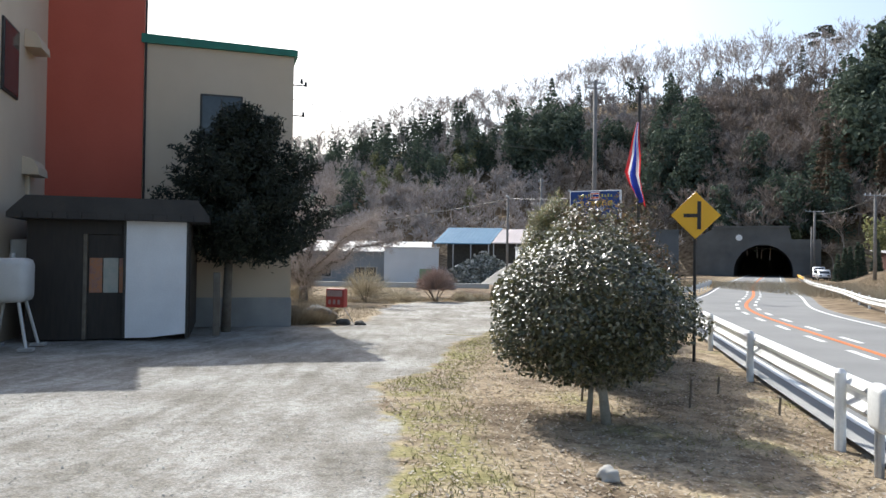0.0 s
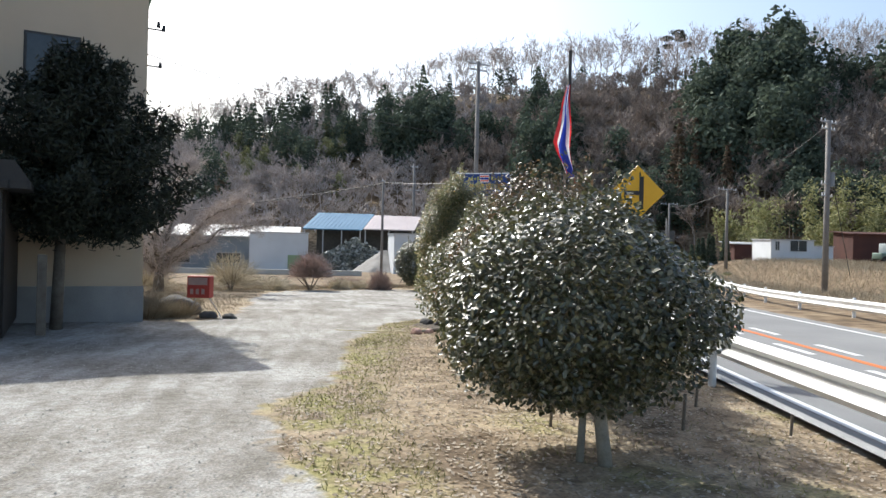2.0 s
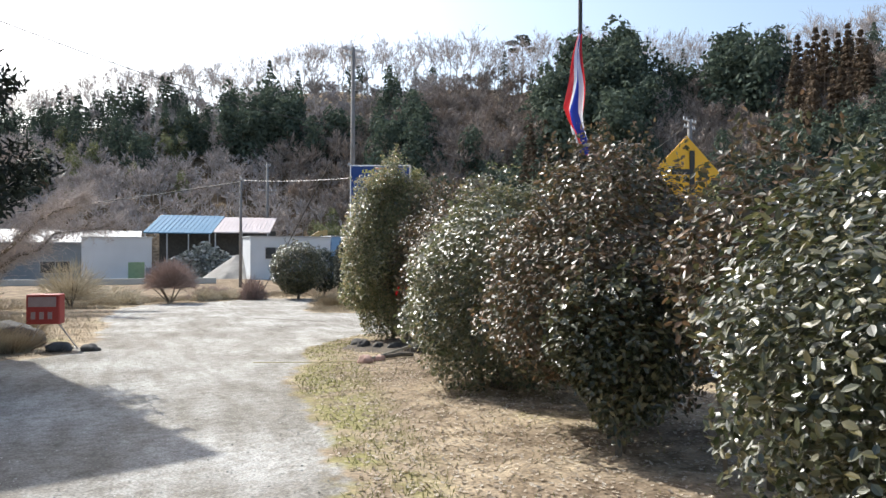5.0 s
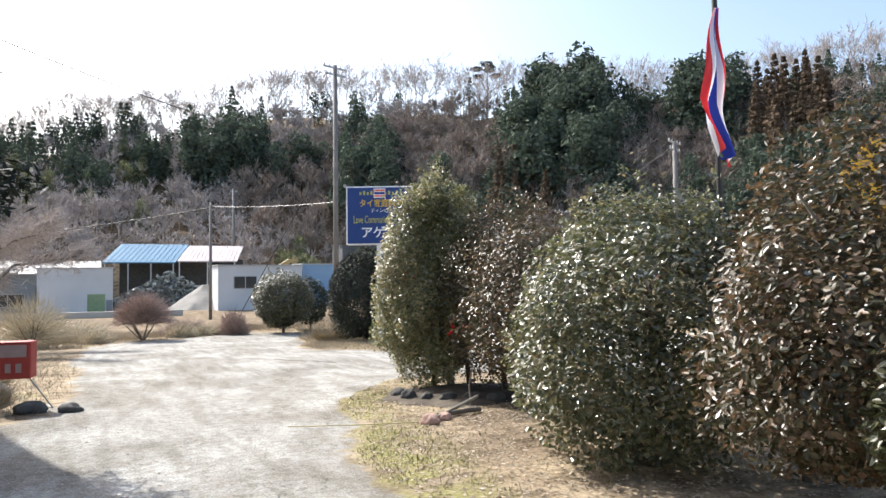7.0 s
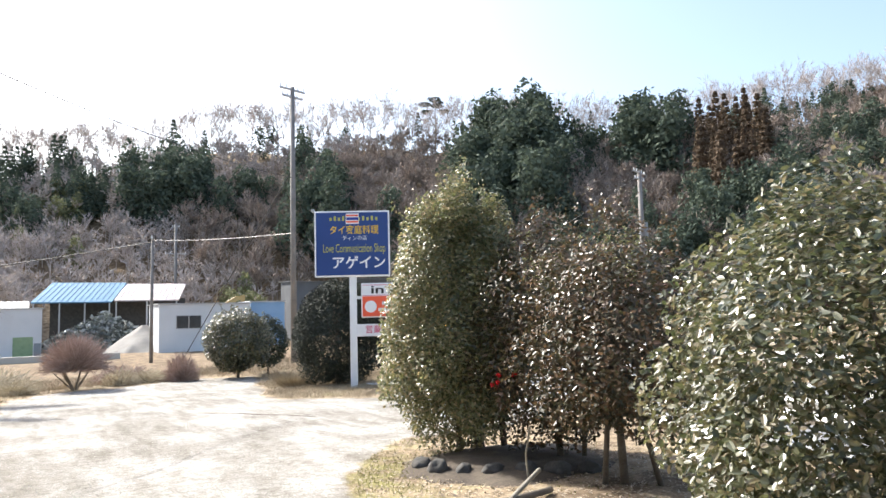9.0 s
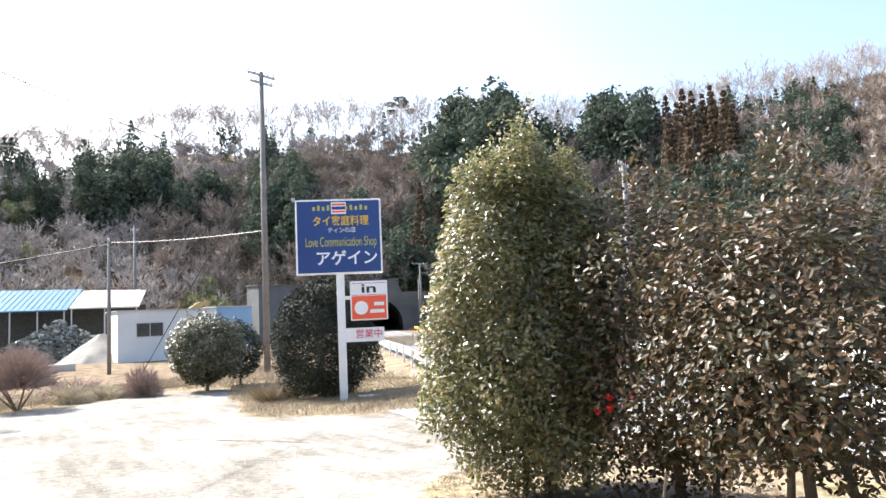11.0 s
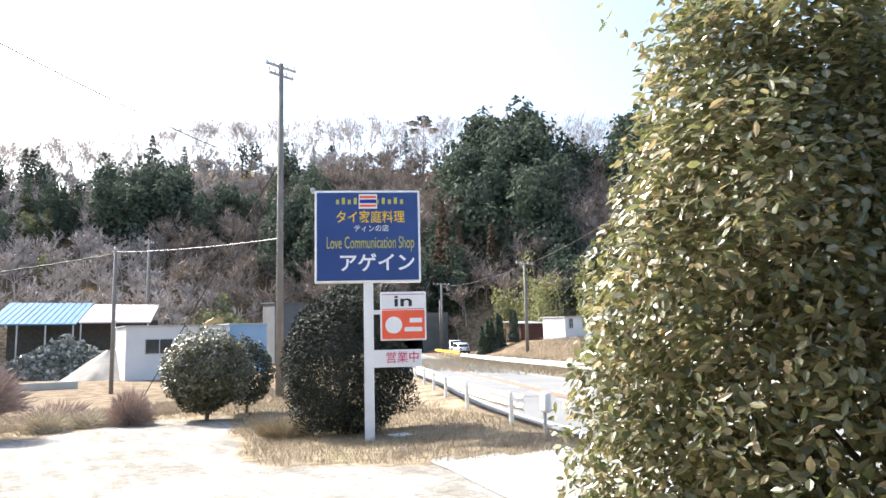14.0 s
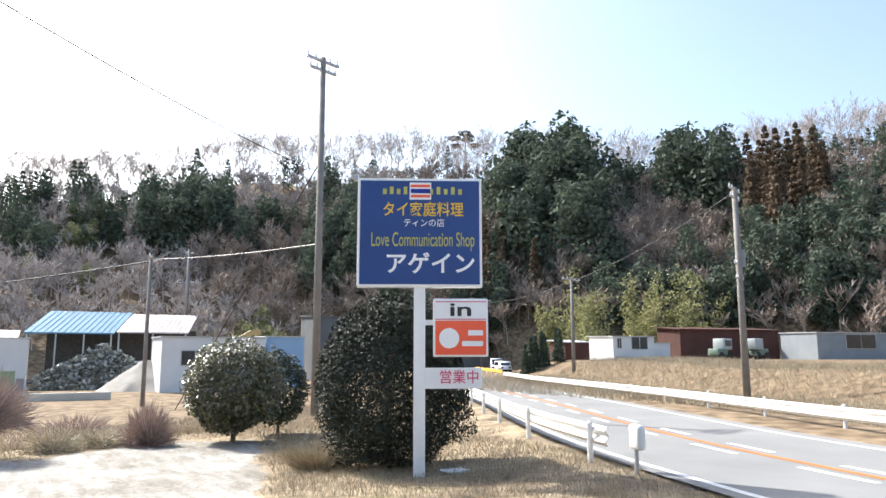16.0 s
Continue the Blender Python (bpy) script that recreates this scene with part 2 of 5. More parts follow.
def rod(a, b, r1, r2=None, seg=10):
    return add_rod(bmesh.new(), a, b, r1, r2, seg)


def tube(name, pts, r, mat, parent=None, label="", res=2):
    cu = bpy.data.curves.new(name, "CURVE")
    cu.dimensions, cu.bevel_depth, cu.bevel_resolution = "3D", r, res
    sp = cu.splines.new("POLY")
    sp.points.add(len(pts) - 1)
    for p, c in zip(sp.points, pts):
        p.co = (*c, 1)
    tmp = bpy.data.objects.new(name, cu)
    me = bpy.data.meshes.new_from_object(tmp)
    bpy.data.objects.remove(tmp)
    me.materials.append(M[mat])
    ob = new(name, me)
    if parent:
        ob.parent = parent
    if label:
        ob["label"] = label
    return ob


def prism(bm, outline, y0, y1):
    """Extrudes an outline in x, z from y0 to y1."""
    a = [bm.verts.new((x, y0, z)) for x, z in outline]
    b = [bm.verts.new((x, y1, z)) for x, z in outline]
    n = len(a)
    bm.faces.new(a), bm.faces.new(b[::-1])
    for i in range(n):
        bm.faces.new((a[i], b[i], b[(i + 1) % n], a[(i + 1) % n]))
    bmesh.ops.recalc_face_normals(bm, faces=bm.faces)
    return bm


# ---- the lie of the land ----
ROAD = [(-2.0, -80), (3.6, -30), (7.3, -10), (9.15, 0), (10.8, 8), (11.9, 12.8), (13.0, 18), (15.0, 26.5), (17.0, 31.8), (21.9, 42), (32.4, 67), (45.0, 95), (57.4, 122), (71.0, 152)]
_ry = np.array([p[1] for p in ROAD], float)
_rx = np.array([p[0] for p in ROAD], float)
_fy = np.arange(-80, 152.1, 2.0)
_fx = np.interp(_fy, _ry, _rx)
for _ in range(6):
    _fx[1:-1] = (_fx[:-2] + 2 * _fx[1:-1] + _fx[2:]) / 4


def road_x(y):
    return np.interp(y, _fy, _fx)


def road_dir(y):
    d = Vector((float(road_x(y + 1) - road_x(y - 1)), 2.0, 0))
    return d.normalized()


def smooth(a, b, v):
    t = np.clip((v - a) / (b - a), 0, 1)
    return t * t * (3 - 2 * t)


AZ = np.radians(np.array([-180, -60, -35, -20, -12, -5, 0, 11, 22, 30, 37, 45, 55, 62, 75, 90, 110, 180], float))
RIDGE = np.array([0, 4, 14, 24, 30, 38, 42, 50, 51.5, 51.5, 53, 50, 49, 52, 50, 40, 4, 0], float)


def rough(x, y, s):
    return np.sin(x * 0.71 * s + 1.3 * np.sin(y * 0.37 * s)) * np.cos(y * 0.83 * s + 1.7 * np.sin(x * 0.29 * s))


def base_z(y):
    return np.interp(y, [-80, 0, 31, 70, 122], [0.0, -0.3, -0.52, -0.74, -0.74])


def yard_z(y):
    return -0.1 - 0.022 * np.clip(y, -20, 35)


def hill_z(x, y):
    r, az = np.hypot(x - 5, y - 20), np.arctan2(x - 5, y - 20)
    ridge = np.interp(az, AZ, RIDGE)
    foot = 116 + 6 * rough(x, y, 0.04)
    up = np.clip((r - foot) / (200 - foot), 0, None)
    h = np.where(up < 1, up ** 0.85, np.clip(1 - (r - 200) / 260, 0, 1))
    return ridge * h + np.where((up > 0) & (h > 0), 1.6 * rough(x, y, 0.11) * np.minimum(up * 4, 1) * np.minimum(ridge / 20, 1), 0)


def land_z(x, y, carve=True):
    x, y = np.asarray(x, float), np.asarray(y, float)
    rx = road_x(y)
    lat = (x - rx) * 0.93
    side = smooth(3.2, 7.0, -lat) * (1 - smooth(60, 80, y))
    z = base_z(y) * (1 - side) + yard_z(y) * side
    left = smooth(9, 20, -lat)
    z = z - 0.6 * left * smooth(37, 42, y - 0.5 * np.clip(x, -6, 6)) - 0.3 * left * smooth(45, 85, y)
    crest = np.interp(y, [20, 50, 80], [23, 16, 9])
    z = z - 0.6 * smooth(6.0, 11, lat) * smooth(12, 30, y) * (1 - smooth(55, 72, y))
    z = z + 1.75 * smooth(0, 7, lat - crest) * smooth(12, 30, y) * (1 - smooth(92, 112, y))
    hz = hill_z(x, y)
    if carve:
        hz = hz * np.where(y < 151, smooth(6.0, 9.0, np.abs(lat)), 1)
    z = z + hz
    near = smooth(1.5, 4.0, np.abs(lat)) * (1 - smooth(45, 70, y)) * (1 - smooth(9, 14, lat))
    return z + near * (0.02 * rough(x, y, 1.3) + 0.012 * rough(x, y, 3.1)) - 0.04 * (1 - smooth(3.3, 3.7, np.abs(lat)))


def gz(x, y):
    return float(land_z(x, y))


def grassy(x, y):
    """How grassy the ground is: the verge under the bushes, the island at the sign, the land beyond the yard."""
    rx = road_x(y)
    lat = (x - rx) * 0.95
    wob = 0.25 * rough(x, y, 1.1) + 0.12 * rough(x, y, 3.7)
    edge = np.interp(y, [-30, 2.8, 6.3, 10, 14.8, 16, 18, 20], [2.4, 1.95, 1.65, 2.3, 3.15, 3.4, 4.4, 6.3])
    verge = smooth(-0.35, 0.35, x - edge + wob) * (1 - smooth(18.6, 19.6, y + 0.3 * wob)) * (1 - smooth(-3.2, -3.0, lat))
    isl = smooth(-0.4, 0.4, y - (27.6 - 0.82 * (x - 6.3)) + wob) * smooth(-0.5, 0.5, x - 6.1 - 0.2 * (y - 27.6) + wob) * (1 - smooth(-3.2, -3.0, lat))
    far = smooth(-0.6, 0.6, y - (35.6 + 0.5 * np.clip(x, -8, 6)) + 2 * wob)
    right = smooth(3.4, 3.7, lat)
    leftside = smooth(-0.6, 0.6, -(x + 0.4) + wob) * smooth(16.6, 18.0, y + wob)
    return np.clip(np.maximum.reduce([verge, isl, far, right, leftside]), 0, 1)


def axis(lo, hi, step, far_lo, far_hi, grow=1.13):
    v = list(np.arange(lo, hi + 1e-6, step))
    s = step
    while v[-1] < far_hi:
        s *= grow
        v.append(v[-1] + min(s, 250))
    s = step
    while v[0] > far_lo:
        s *= grow
        v.insert(0, v[0] - min(s, 250))
    return np.array(v)


def make_ground():
    xs = axis(-10, 22, 0.34, -3000, 3000, 1.07)
    ys = axis(-6, 42, 0.36, -3000, 3000, 1.05)
    X, Y = np.meshgrid(xs, ys)
    Z = land_z(X, Y)
    nx, ny = len(xs), len(ys)
    verts = np.stack([X.ravel(), Y.ravel(), Z.ravel()], 1)
    i = np.arange(nx * ny).reshape(ny, nx)
    faces = np.stack([i[:-1, :-1].ravel(), i[:-1, 1:].ravel(), i[1:, 1:].ravel(), i[1:, :-1].ravel()], 1)
    ob = mesh_object("ground", verts, faces, None)
    me = ob.data
    at = me.attributes.new("grassy", "FLOAT", "POINT")
    at.data.foreach_set("value", grassy(X, Y).ravel())
    edge = np.interp(Y, [-30, 2.8, 6.3, 10, 14.8, 16, 18, 20], [2.4, 1.95, 1.65, 2.3, 3.15, 3.4, 4.4, 6.3])
    at = me.attributes.new("mossy", "FLOAT", "POINT")
    at.data.foreach_set("value", (smooth(-0.3, 0.1, X - edge) * (1 - smooth(0.5, 1.1, X - edge)) * (1 - smooth(17, 19, Y))).ravel())
    lat = (X - road_x(Y)) * 0.93
    at = me.attributes.new("bank", "FLOAT", "POINT")
    at.data.foreach_set("value", np.maximum(smooth(3.3, 3.8, lat), smooth(38, 43, Y) * smooth(4, 8, -lat)).ravel())
    at = me.attributes.new("wooded", "FLOAT", "POINT")
    at.data.foreach_set("value", smooth(108, 122, np.hypot(X - 5, Y - 20)).ravel())
    me.shade_smooth()
    m = bpy.data.materials.new("yard_ground")
    m.use_nodes = True
    n, l = m.node_tree.nodes, m.node_tree.links
    bsdf = n["Principled BSDF"]
    bsdf.inputs["Roughness"].default_value = 0.95
    bsdf.inputs["Specular IOR Level"].default_value = 0.2
    co = n.new("ShaderNodeTexCoord")

    def noise_tex(scale, detail=5, stretch=None):
        t = n.new("ShaderNodeTexNoise")
        t.inputs["Scale"].default_value, t.inputs["Detail"].default_value = scale, detail
        if stretch:
            mp = n.new("ShaderNodeMapping")
            mp.inputs["Scale"].default_value, mp.inputs["Rotation"].default_value = stretch, (0, 0, radians(18))
            l.new(co.outputs["Object"], mp.inputs["Vector"]), l.new(mp.outputs[0], t.inputs["Vector"])
        else:
            l.new(co.outputs["Object"], t.inputs["Vector"])
        return t.outputs["Fac"]

    def ramp(fac, stops):
        r = n.new("ShaderNodeValToRGB")
        for k in range(len(stops) - 2):
            r.color_ramp.elements.new(0.5)
        for e, (p, c) in zip(r.color_ramp.elements, stops):
            e.position, e.color = p, (*c, 1)
        l.new(fac, r.inputs["Fac"])
        return r.outputs["Color"]

    def mix(fac, a, b, kind="MIX"):
        x = n.new("ShaderNodeMix")
        x.data_type, x.blend_type = "RGBA", kind
        for s, v in (("Factor", fac), ("A", a), ("B", b)):
            sock = [q for q in x.inputs if q.name == s and (s == "Factor" and q.type == "VALUE" or q.type == "RGBA")][0]
            if isinstance(v, (int, float)):
                sock.default_value = v
            else:
                l.new(v, sock)
        return [q for q in x.outputs if q.type == "RGBA"][0]

    gravel = ramp(noise_tex(45, 4), [(0.3, (0.28, 0.273, 0.258)), (0.5, (0.43, 0.422, 0.4)), (0.7, (0.6, 0.59, 0.565))])
    tracks = ramp(noise_tex(2.6, 7, (1.5, 0.3, 1)), [(0.36, (0.72, 0.705, 0.675)), (0.6, (1.0, 1.0, 1.0))])
    clods = ramp(noise_tex(9, 8), [(0.35, (0.74, 0.72, 0.69)), (0.58, (1.0, 1.0, 1.0))])
    gravel = mix(1.0, gravel, clods, "MULTIPLY")
    gravel = mix(1.0, gravel, tracks, "MULTIPLY")
    patches = ramp(noise_tex(0.6, 7), [(0.4, (0.68, 0.655, 0.615)), (0.6, (1.0, 0.995, 0.98))])
    gravel = mix(1.0, gravel, patches, "MULTIPLY")
    turf = ramp(noise_tex(0.8, 6), [(0.32, (0.2, 0.16, 0.12)), (0.46, (0.34, 0.285, 0.215)), (0.6, (0.46, 0.395, 0.3)), (0.72, (0.33, 0.32, 0.17))])
    turf = mix(0.6, turf, ramp(noise_tex(30, 5), [(0.3, (0.3, 0.26, 0.2)), (0.7, (1.2, 1.1, 0.95))]), "MULTIPLY")
    turf = mix(0.8, turf, ramp(noise_tex(4.5, 7), [(0.36, (0.45, 0.4, 0.34)), (0.56, (1.1, 1.08, 1.05))]), "MULTIPLY")
    att = n.new("ShaderNodeAttribute")
    att.attribute_name = "grassy"
    add = n.new("ShaderNodeMath")
    add.operation = "MULTIPLY_ADD"
    l.new(noise_tex(5, 5), add.inputs[0])
    add.inputs[1].default_value = 0.9
    l.new(att.outputs["Fac"], add.inputs[2])
    hill = n.new("ShaderNodeAttribute")
    hill.attribute_name = "wooded"
    floor_col = ramp(noise_tex(0.25, 6), [(0.35, (0.11, 0.09, 0.074)), (0.65, (0.21, 0.175, 0.145))])
    turf = mix(hill.outputs["Fac"], turf, floor_col)
    moss = n.new("ShaderNodeAttribute")
    moss.attribute_name = "mossy"
    mm = n.new("ShaderNodeMath")
    mm.operation = "MULTIPLY"
    l.new(moss.outputs["Fac"], mm.inputs[0])
    l.new(ramp(noise_tex(2.2, 5), [(0.38, (0, 0, 0)), (0.55, (1, 1, 1))]), mm.inputs[1])
    turf = mix(mm.outputs[0], turf, ramp(noise_tex(18, 5), [(0.3, (0.17, 0.155, 0.06)), (0.7, (0.35, 0.32, 0.14))]))
    bank = n.new("ShaderNodeAttribute")
    bank.attribute_name = "bank"
    turf = mix(bank.outputs["Fac"], turf, ramp(noise_tex(1.5, 7), [(0.35, (0.11, 0.075, 0.045)), (0.5, (0.2, 0.145, 0.09)), (0.68, (0.3, 0.23, 0.15))]))
    mask = ramp(add.outputs[0], [(0.78, (0, 0, 0)), (1.05, (1, 1, 1))])
    l.new(mix(mask, gravel, turf), bsdf.inputs["Base Color"])
    bp = n.new("ShaderNodeBump")
    bp.inputs["Strength"].default_value, bp.inputs["Distance"].default_value = 0.5, 0.03
    l.new(noise_tex(25, 6), bp.inputs["Height"]), l.new(bp.outputs[0], bsdf.inputs["Normal"])
    me.materials.append(m)
    return tagged(ob, "pale gravel yard with dry grass verges and wooded hills behind", "ground", kind="structure")


ground = make_ground()


def strip(name, lat0, lat1, y0, y1, lift, mat, label, category, parent=None, step=1.5):
    ys = np.arange(y0, y1 + 1e-6, min(step, (y1 - y0) / 2))
    v, f = [], []
    for y in ys:
        d = road_dir(float(y))
        for lat in (lat0, lat1):
            x, yy = float(road_x(y)) + d.y * lat, float(y) - d.x * lat
            v.append((x, yy, float(base_z(y)) + lift))
    for i in range(len(ys) - 1):
        a = 2 * i
        f.append((a, a + 1, a + 3, a + 2))
    ob = mesh_object(name, v, f, mat, parent)
    if not parent:
        tagged(ob, label, category, kind="structure")
    return ob


road = strip("road", -3.15, 3.4, -78, 151, 0.02, "asphalt", "grey asphalt two-lane road with orange centre line", "road")
strip("edge_line", -2.9, -2.75, -78, 150, 0.026, "line_white", "", "", road)
strip("edge_line", 2.75, 2.9, -78, 150, 0.026, "line_white", "", "", road)
strip("centre_line", -0.09, 0.09, -78, 150, 0.026, "line_orange", "", "", road)
y = -20.0
while y < 120:
    for s in (-1, 1):
        strip("lane_dash", s * 0.42 - 0.08, s * 0.42 + 0.08, y, y + 1.6, 0.026, "line_white", "", "", road)
    y += 3.4
strip("kerb", -3.3, -3.15, -60, 20, 0.07, "concrete", "low concrete kerb along the road", "kerb")


def driveway():
    v, f = [], []
    ys, ls = np.arange(19.4, 26.3, 0.4), np.arange(-6.2, -3.0, 0.4)
    for yy in ys:
        dd = road_dir(float(yy))
        for q in ls:
            x, y2 = float(road_x(yy)) + dd.y * q, float(yy) - dd.x * q
            v.append((x, y2, float(land_z(x, y2)) + 0.015))
    k = len(ls)
    for i in range(len(ys) - 1):
        for j in range(k - 1):
            if grassy(v[i * k + j][0], v[i * k + j][1]) < 0.5:
                f.append((i * k + j, i * k + j + 1, (i + 1) * k + j + 1, (i + 1) * k + j))
    tagged(mesh_object("driveway", v, f, "concrete"), "pale concrete driveway apron joining the road", "driveway", kind="structure")


driveway()


# ---- plants ----
def leaf_cloud(pos, nrm, length, width, rng, spread=0.9, fold=0.25):
    """Folded five-point leaves at pos, roughly facing nrm. Returns verts, faces."""
    n = len(pos)
    nn = nrm + rng.normal(0, spread, (n, 3))
    nn /= np.linalg.norm(nn, axis=1)[:, None] + 1e-9
    a = rng.normal(0, 1, (n, 3))
    a -= (a * nn).sum(1)[:, None] * nn
    a /= np.linalg.norm(a, axis=1)[:, None] + 1e-9
    b = np.cross(nn, a)
    ln = (length * rng.uniform(0.65, 1.25, n))[:, None]
    wd = (width * rng.uniform(0.7, 1.2, n))[:, None]
    base, tip = pos - a * ln * 0.5, pos + a * ln * 0.5
    le, ri = pos + b * wd * 0.5 - a * ln * 0.05, pos - b * wd * 0.5 - a * ln * 0.05
    mid = pos - nn * wd * fold
    v = np.stack([base, le, tip, ri, mid], 1).reshape(-1, 3)
    k = np.arange(n)[:, None] * 5
    f = np.concatenate([k + np.array([[0, 4, 1]]), k + np.array([[1, 4, 2]]), k + np.array([[2, 4, 3]]), k + np.array([[3, 4, 0]])])
    return v, f


def leaf_shapes(pos, nrm, length, width, rng, spread=0.55):
    """Pointed oval leaves of two halves folded along the midrib, with a drooping tip."""
    n = len(pos)
    nn = nrm + rng.normal(0, spread, (n, 3))
    nn /= np.linalg.norm(nn, axis=1)[:, None] + 1e-9
    a = rng.normal(0, 1, (n, 3))
    a -= (a * nn).sum(1)[:, None] * nn
    a /= np.linalg.norm(a, axis=1)[:, None] + 1e-9
    b = np.cross(nn, a)
    ln = (length * rng.uniform(0.6, 1.25, n))[:, None]
    wd = (width * rng.uniform(0.75, 1.2, n))[:, None] * 0.5
    at = lambda u, v, w: pos + a * ln * u + b * wd * v + nn * wd * w  # noqa: E731
    v = np.stack([at(-0.5, 0, -0.08), at(-0.22, 0.85, 0.06), at(0.16, 0.92, 0.04), at(0.5, 0, -0.25), at(0.16, -0.92, 0.04), at(-0.22, -0.85, 0.06)], 1).reshape(-1, 3)
    k = np.arange(n)[:, None] * 6
    f = np.concatenate([k + np.array([[0, 1, 2, 3]]), k + np.array([[0, 3, 4, 5]])])
    return v, f


def lumps(d, rng, count=26, depth=0.16, sharp=16.0):
    """A lumpy radius factor by direction."""
    c = rng.normal(0, 1, (count, 3))
    c /= np.linalg.norm(c, axis=1)[:, None]
    amp = rng.uniform(0.2, 1.0, count)
    return 1 - depth * 0.6 + depth * (np.exp(sharp * (d @ c.T - 1)) * amp).max(1)


def shell(n, centre, radii, rng, lump=0.16, inner=0.72, power=1.0, count=70):
    d = rng.normal(0, 1, (n, 3))
    d /= np.linalg.norm(d, axis=1)[:, None]
    r = lumps(d, rng, count, lump) * (inner + (1 - inner) * rng.uniform(0, 1, n) ** (0.6 * power))
    p = d * r[:, None] * np.array(radii)
    return p + np.array(centre), d


def add_limbs(bm, base, top, r, rng, forks=6, spread=0.6):
    """A trunk with forking limbs."""
    base, top = Vector(base), Vector(top)
    mid = base.lerp(top, 0.4) + Vector((rng.uniform(-0.12, 0.12), rng.uniform(-0.12, 0.12), 0))
    add_rod(bm, base, mid, r, r * 0.8, 9)
    add_rod(bm, mid, top, r * 0.8, r * 0.4, 8)
    h = (top - base).length
    for k in range(forks):
        a = rng.uniform(0, 6.28)
        s = mid.lerp(top, rng.uniform(0.0, 0.7))
        e = s + Vector((math.cos(a) * spread * rng.uniform(0.5, 1), math.sin(a) * spread * rng.uniform(0.5, 1), h * rng.uniform(0.2, 0.45)))
        add_rod(bm, s, e, r * 0.45, r * 0.15, 6)
    return bm


def round_bush(name, x, y, rx, ry, top, bottom, n, mat, label, seed, trunks, leaf=(0.1, 0.045), cone=0.0, shoots=0, lump=0.2, trunk_mat="pale_bark", inner=0.6, crown_at=None, skirt=0.0):
    """A clipped evergreen: trunks under a crown of single leaves."""
    rng = np.random.default_rng(seed)
    g = gz(x, y)
    ob = thing(name, pose(x, y, g), label, "bush", "bushes along the road verge")
    cx, cy = (crown_at[0] - x, crown_at[1] - y) if crown_at else (0, 0)
    cz, rz = (top + bottom) / 2 - g, (top - bottom) / 2
    p, d = shell(n, (cx, cy, cz), (rx, ry, rz), rng, lump, inner)
    if cone:
        t = np.clip((p[:, 2] - cz) / rz, -1, 1)
        s = 1 - cone * np.clip(t, -0.2, 1) + skirt * np.clip(-t - 0.15, 0, 0.75)
        p[:, 0], p[:, 1] = cx + (p[:, 0] - cx) * s, cy + (p[:, 1] - cy) * s
    v, f = leaf_shapes(p, d * 0.6 + np.array([0, 0, 0.8]), leaf[0], leaf[1], rng)
    if shoots:
        vs, fs = [v], [f]
        for k in range(shoots):
            a, q = rng.uniform(0, 6.28), rng.uniform(0, 0.75)
            top_z = cz + rz * math.sqrt(max(0.05, 1 - q * q)) * 0.95
            s = 1 - cone * 0.9
            hgt = rng.uniform(0.12, 0.46)
            m = 16
            tt = rng.uniform(0, 1, m)
            lean = rng.normal(0, 0.12, 2)
            pp = np.stack([cx + q * rx * s * math.cos(a) + lean[0] * tt, cy + q * ry * s * math.sin(a) + lean[1] * tt, top_z + hgt * tt], 1) + rng.normal(0, 0.03, (m, 3))
            v2, f2 = leaf_shapes(pp, rng.normal(0, 1, (m, 3)), leaf[0] * 0.9, leaf[1] * 0.8, rng)
            vs.append(v2), fs.append(f2 + sum(len(q_) for q_ in vs[:-1]))
        v, f = np.concatenate(vs), np.concatenate(fs)
    mesh_object("crown", v, f, mat, ob)
    for tx, ty, r in trunks:
        bm = bmesh.new()
        add_limbs(bm, (tx, ty, -0.06), (tx * 0.5 + cx, ty * 0.5 + cy, cz + rz * 0.3), r, rng, 9, rx * 0.7)
        part("trunk", bm, trunk_mat if seed == 1 else "bark", ob, smooth=True)
    return ob


def conifer_points(n, h, r, rng, low=0.1, tiers=14, droop=0.25):
    """Needle clumps along drooping tiers of boughs."""
    k = rng.integers(0, tiers, n)
    t = low + (1 - low) * (k + rng.uniform(0, 0.6, n)) / tiers
    rad = r * (1 - t) ** 0.75 * rng.uniform(0.25, 1.0, n) ** 0.6
    na = 7 + (k * 3) % 4
    a = (np.floor(rng.uniform(0, 1, n) * na) / na * 6.283) + k * 1.3 + rng.normal(0, 0.16, n)
    return np.stack([rad * np.cos(a), rad * np.sin(a), t * h - droop * rad], 1)


# twelve models of far trees, each as verts and faces, from which the woods are joined
def sliver(a, b, w, rng):
    """A thin three-sided spike from a to b."""
    d = b - a
    n = np.cross(d, rng.normal(0, 1, d.shape))
    n /= np.linalg.norm(n, axis=1)[:, None] + 1e-9
    m = np.cross(d, n)
    m /= np.linalg.norm(m, axis=1)[:, None] + 1e-9
    w = np.broadcast_to(np.asarray(w, float), (len(a),))[:, None]
    v = np.stack([a + n * w, a - n * w * 0.5 + m * w * 0.87, a - n * w * 0.5 - m * w * 0.87, b], 1).reshape(-1, 3)
    k = np.arange(len(a))[:, None] * 4
    f = np.concatenate([k + np.array([[0, 1, 3]]), k + np.array([[1, 2, 3]]), k + np.array([[2, 0, 3]])])
    return v, f


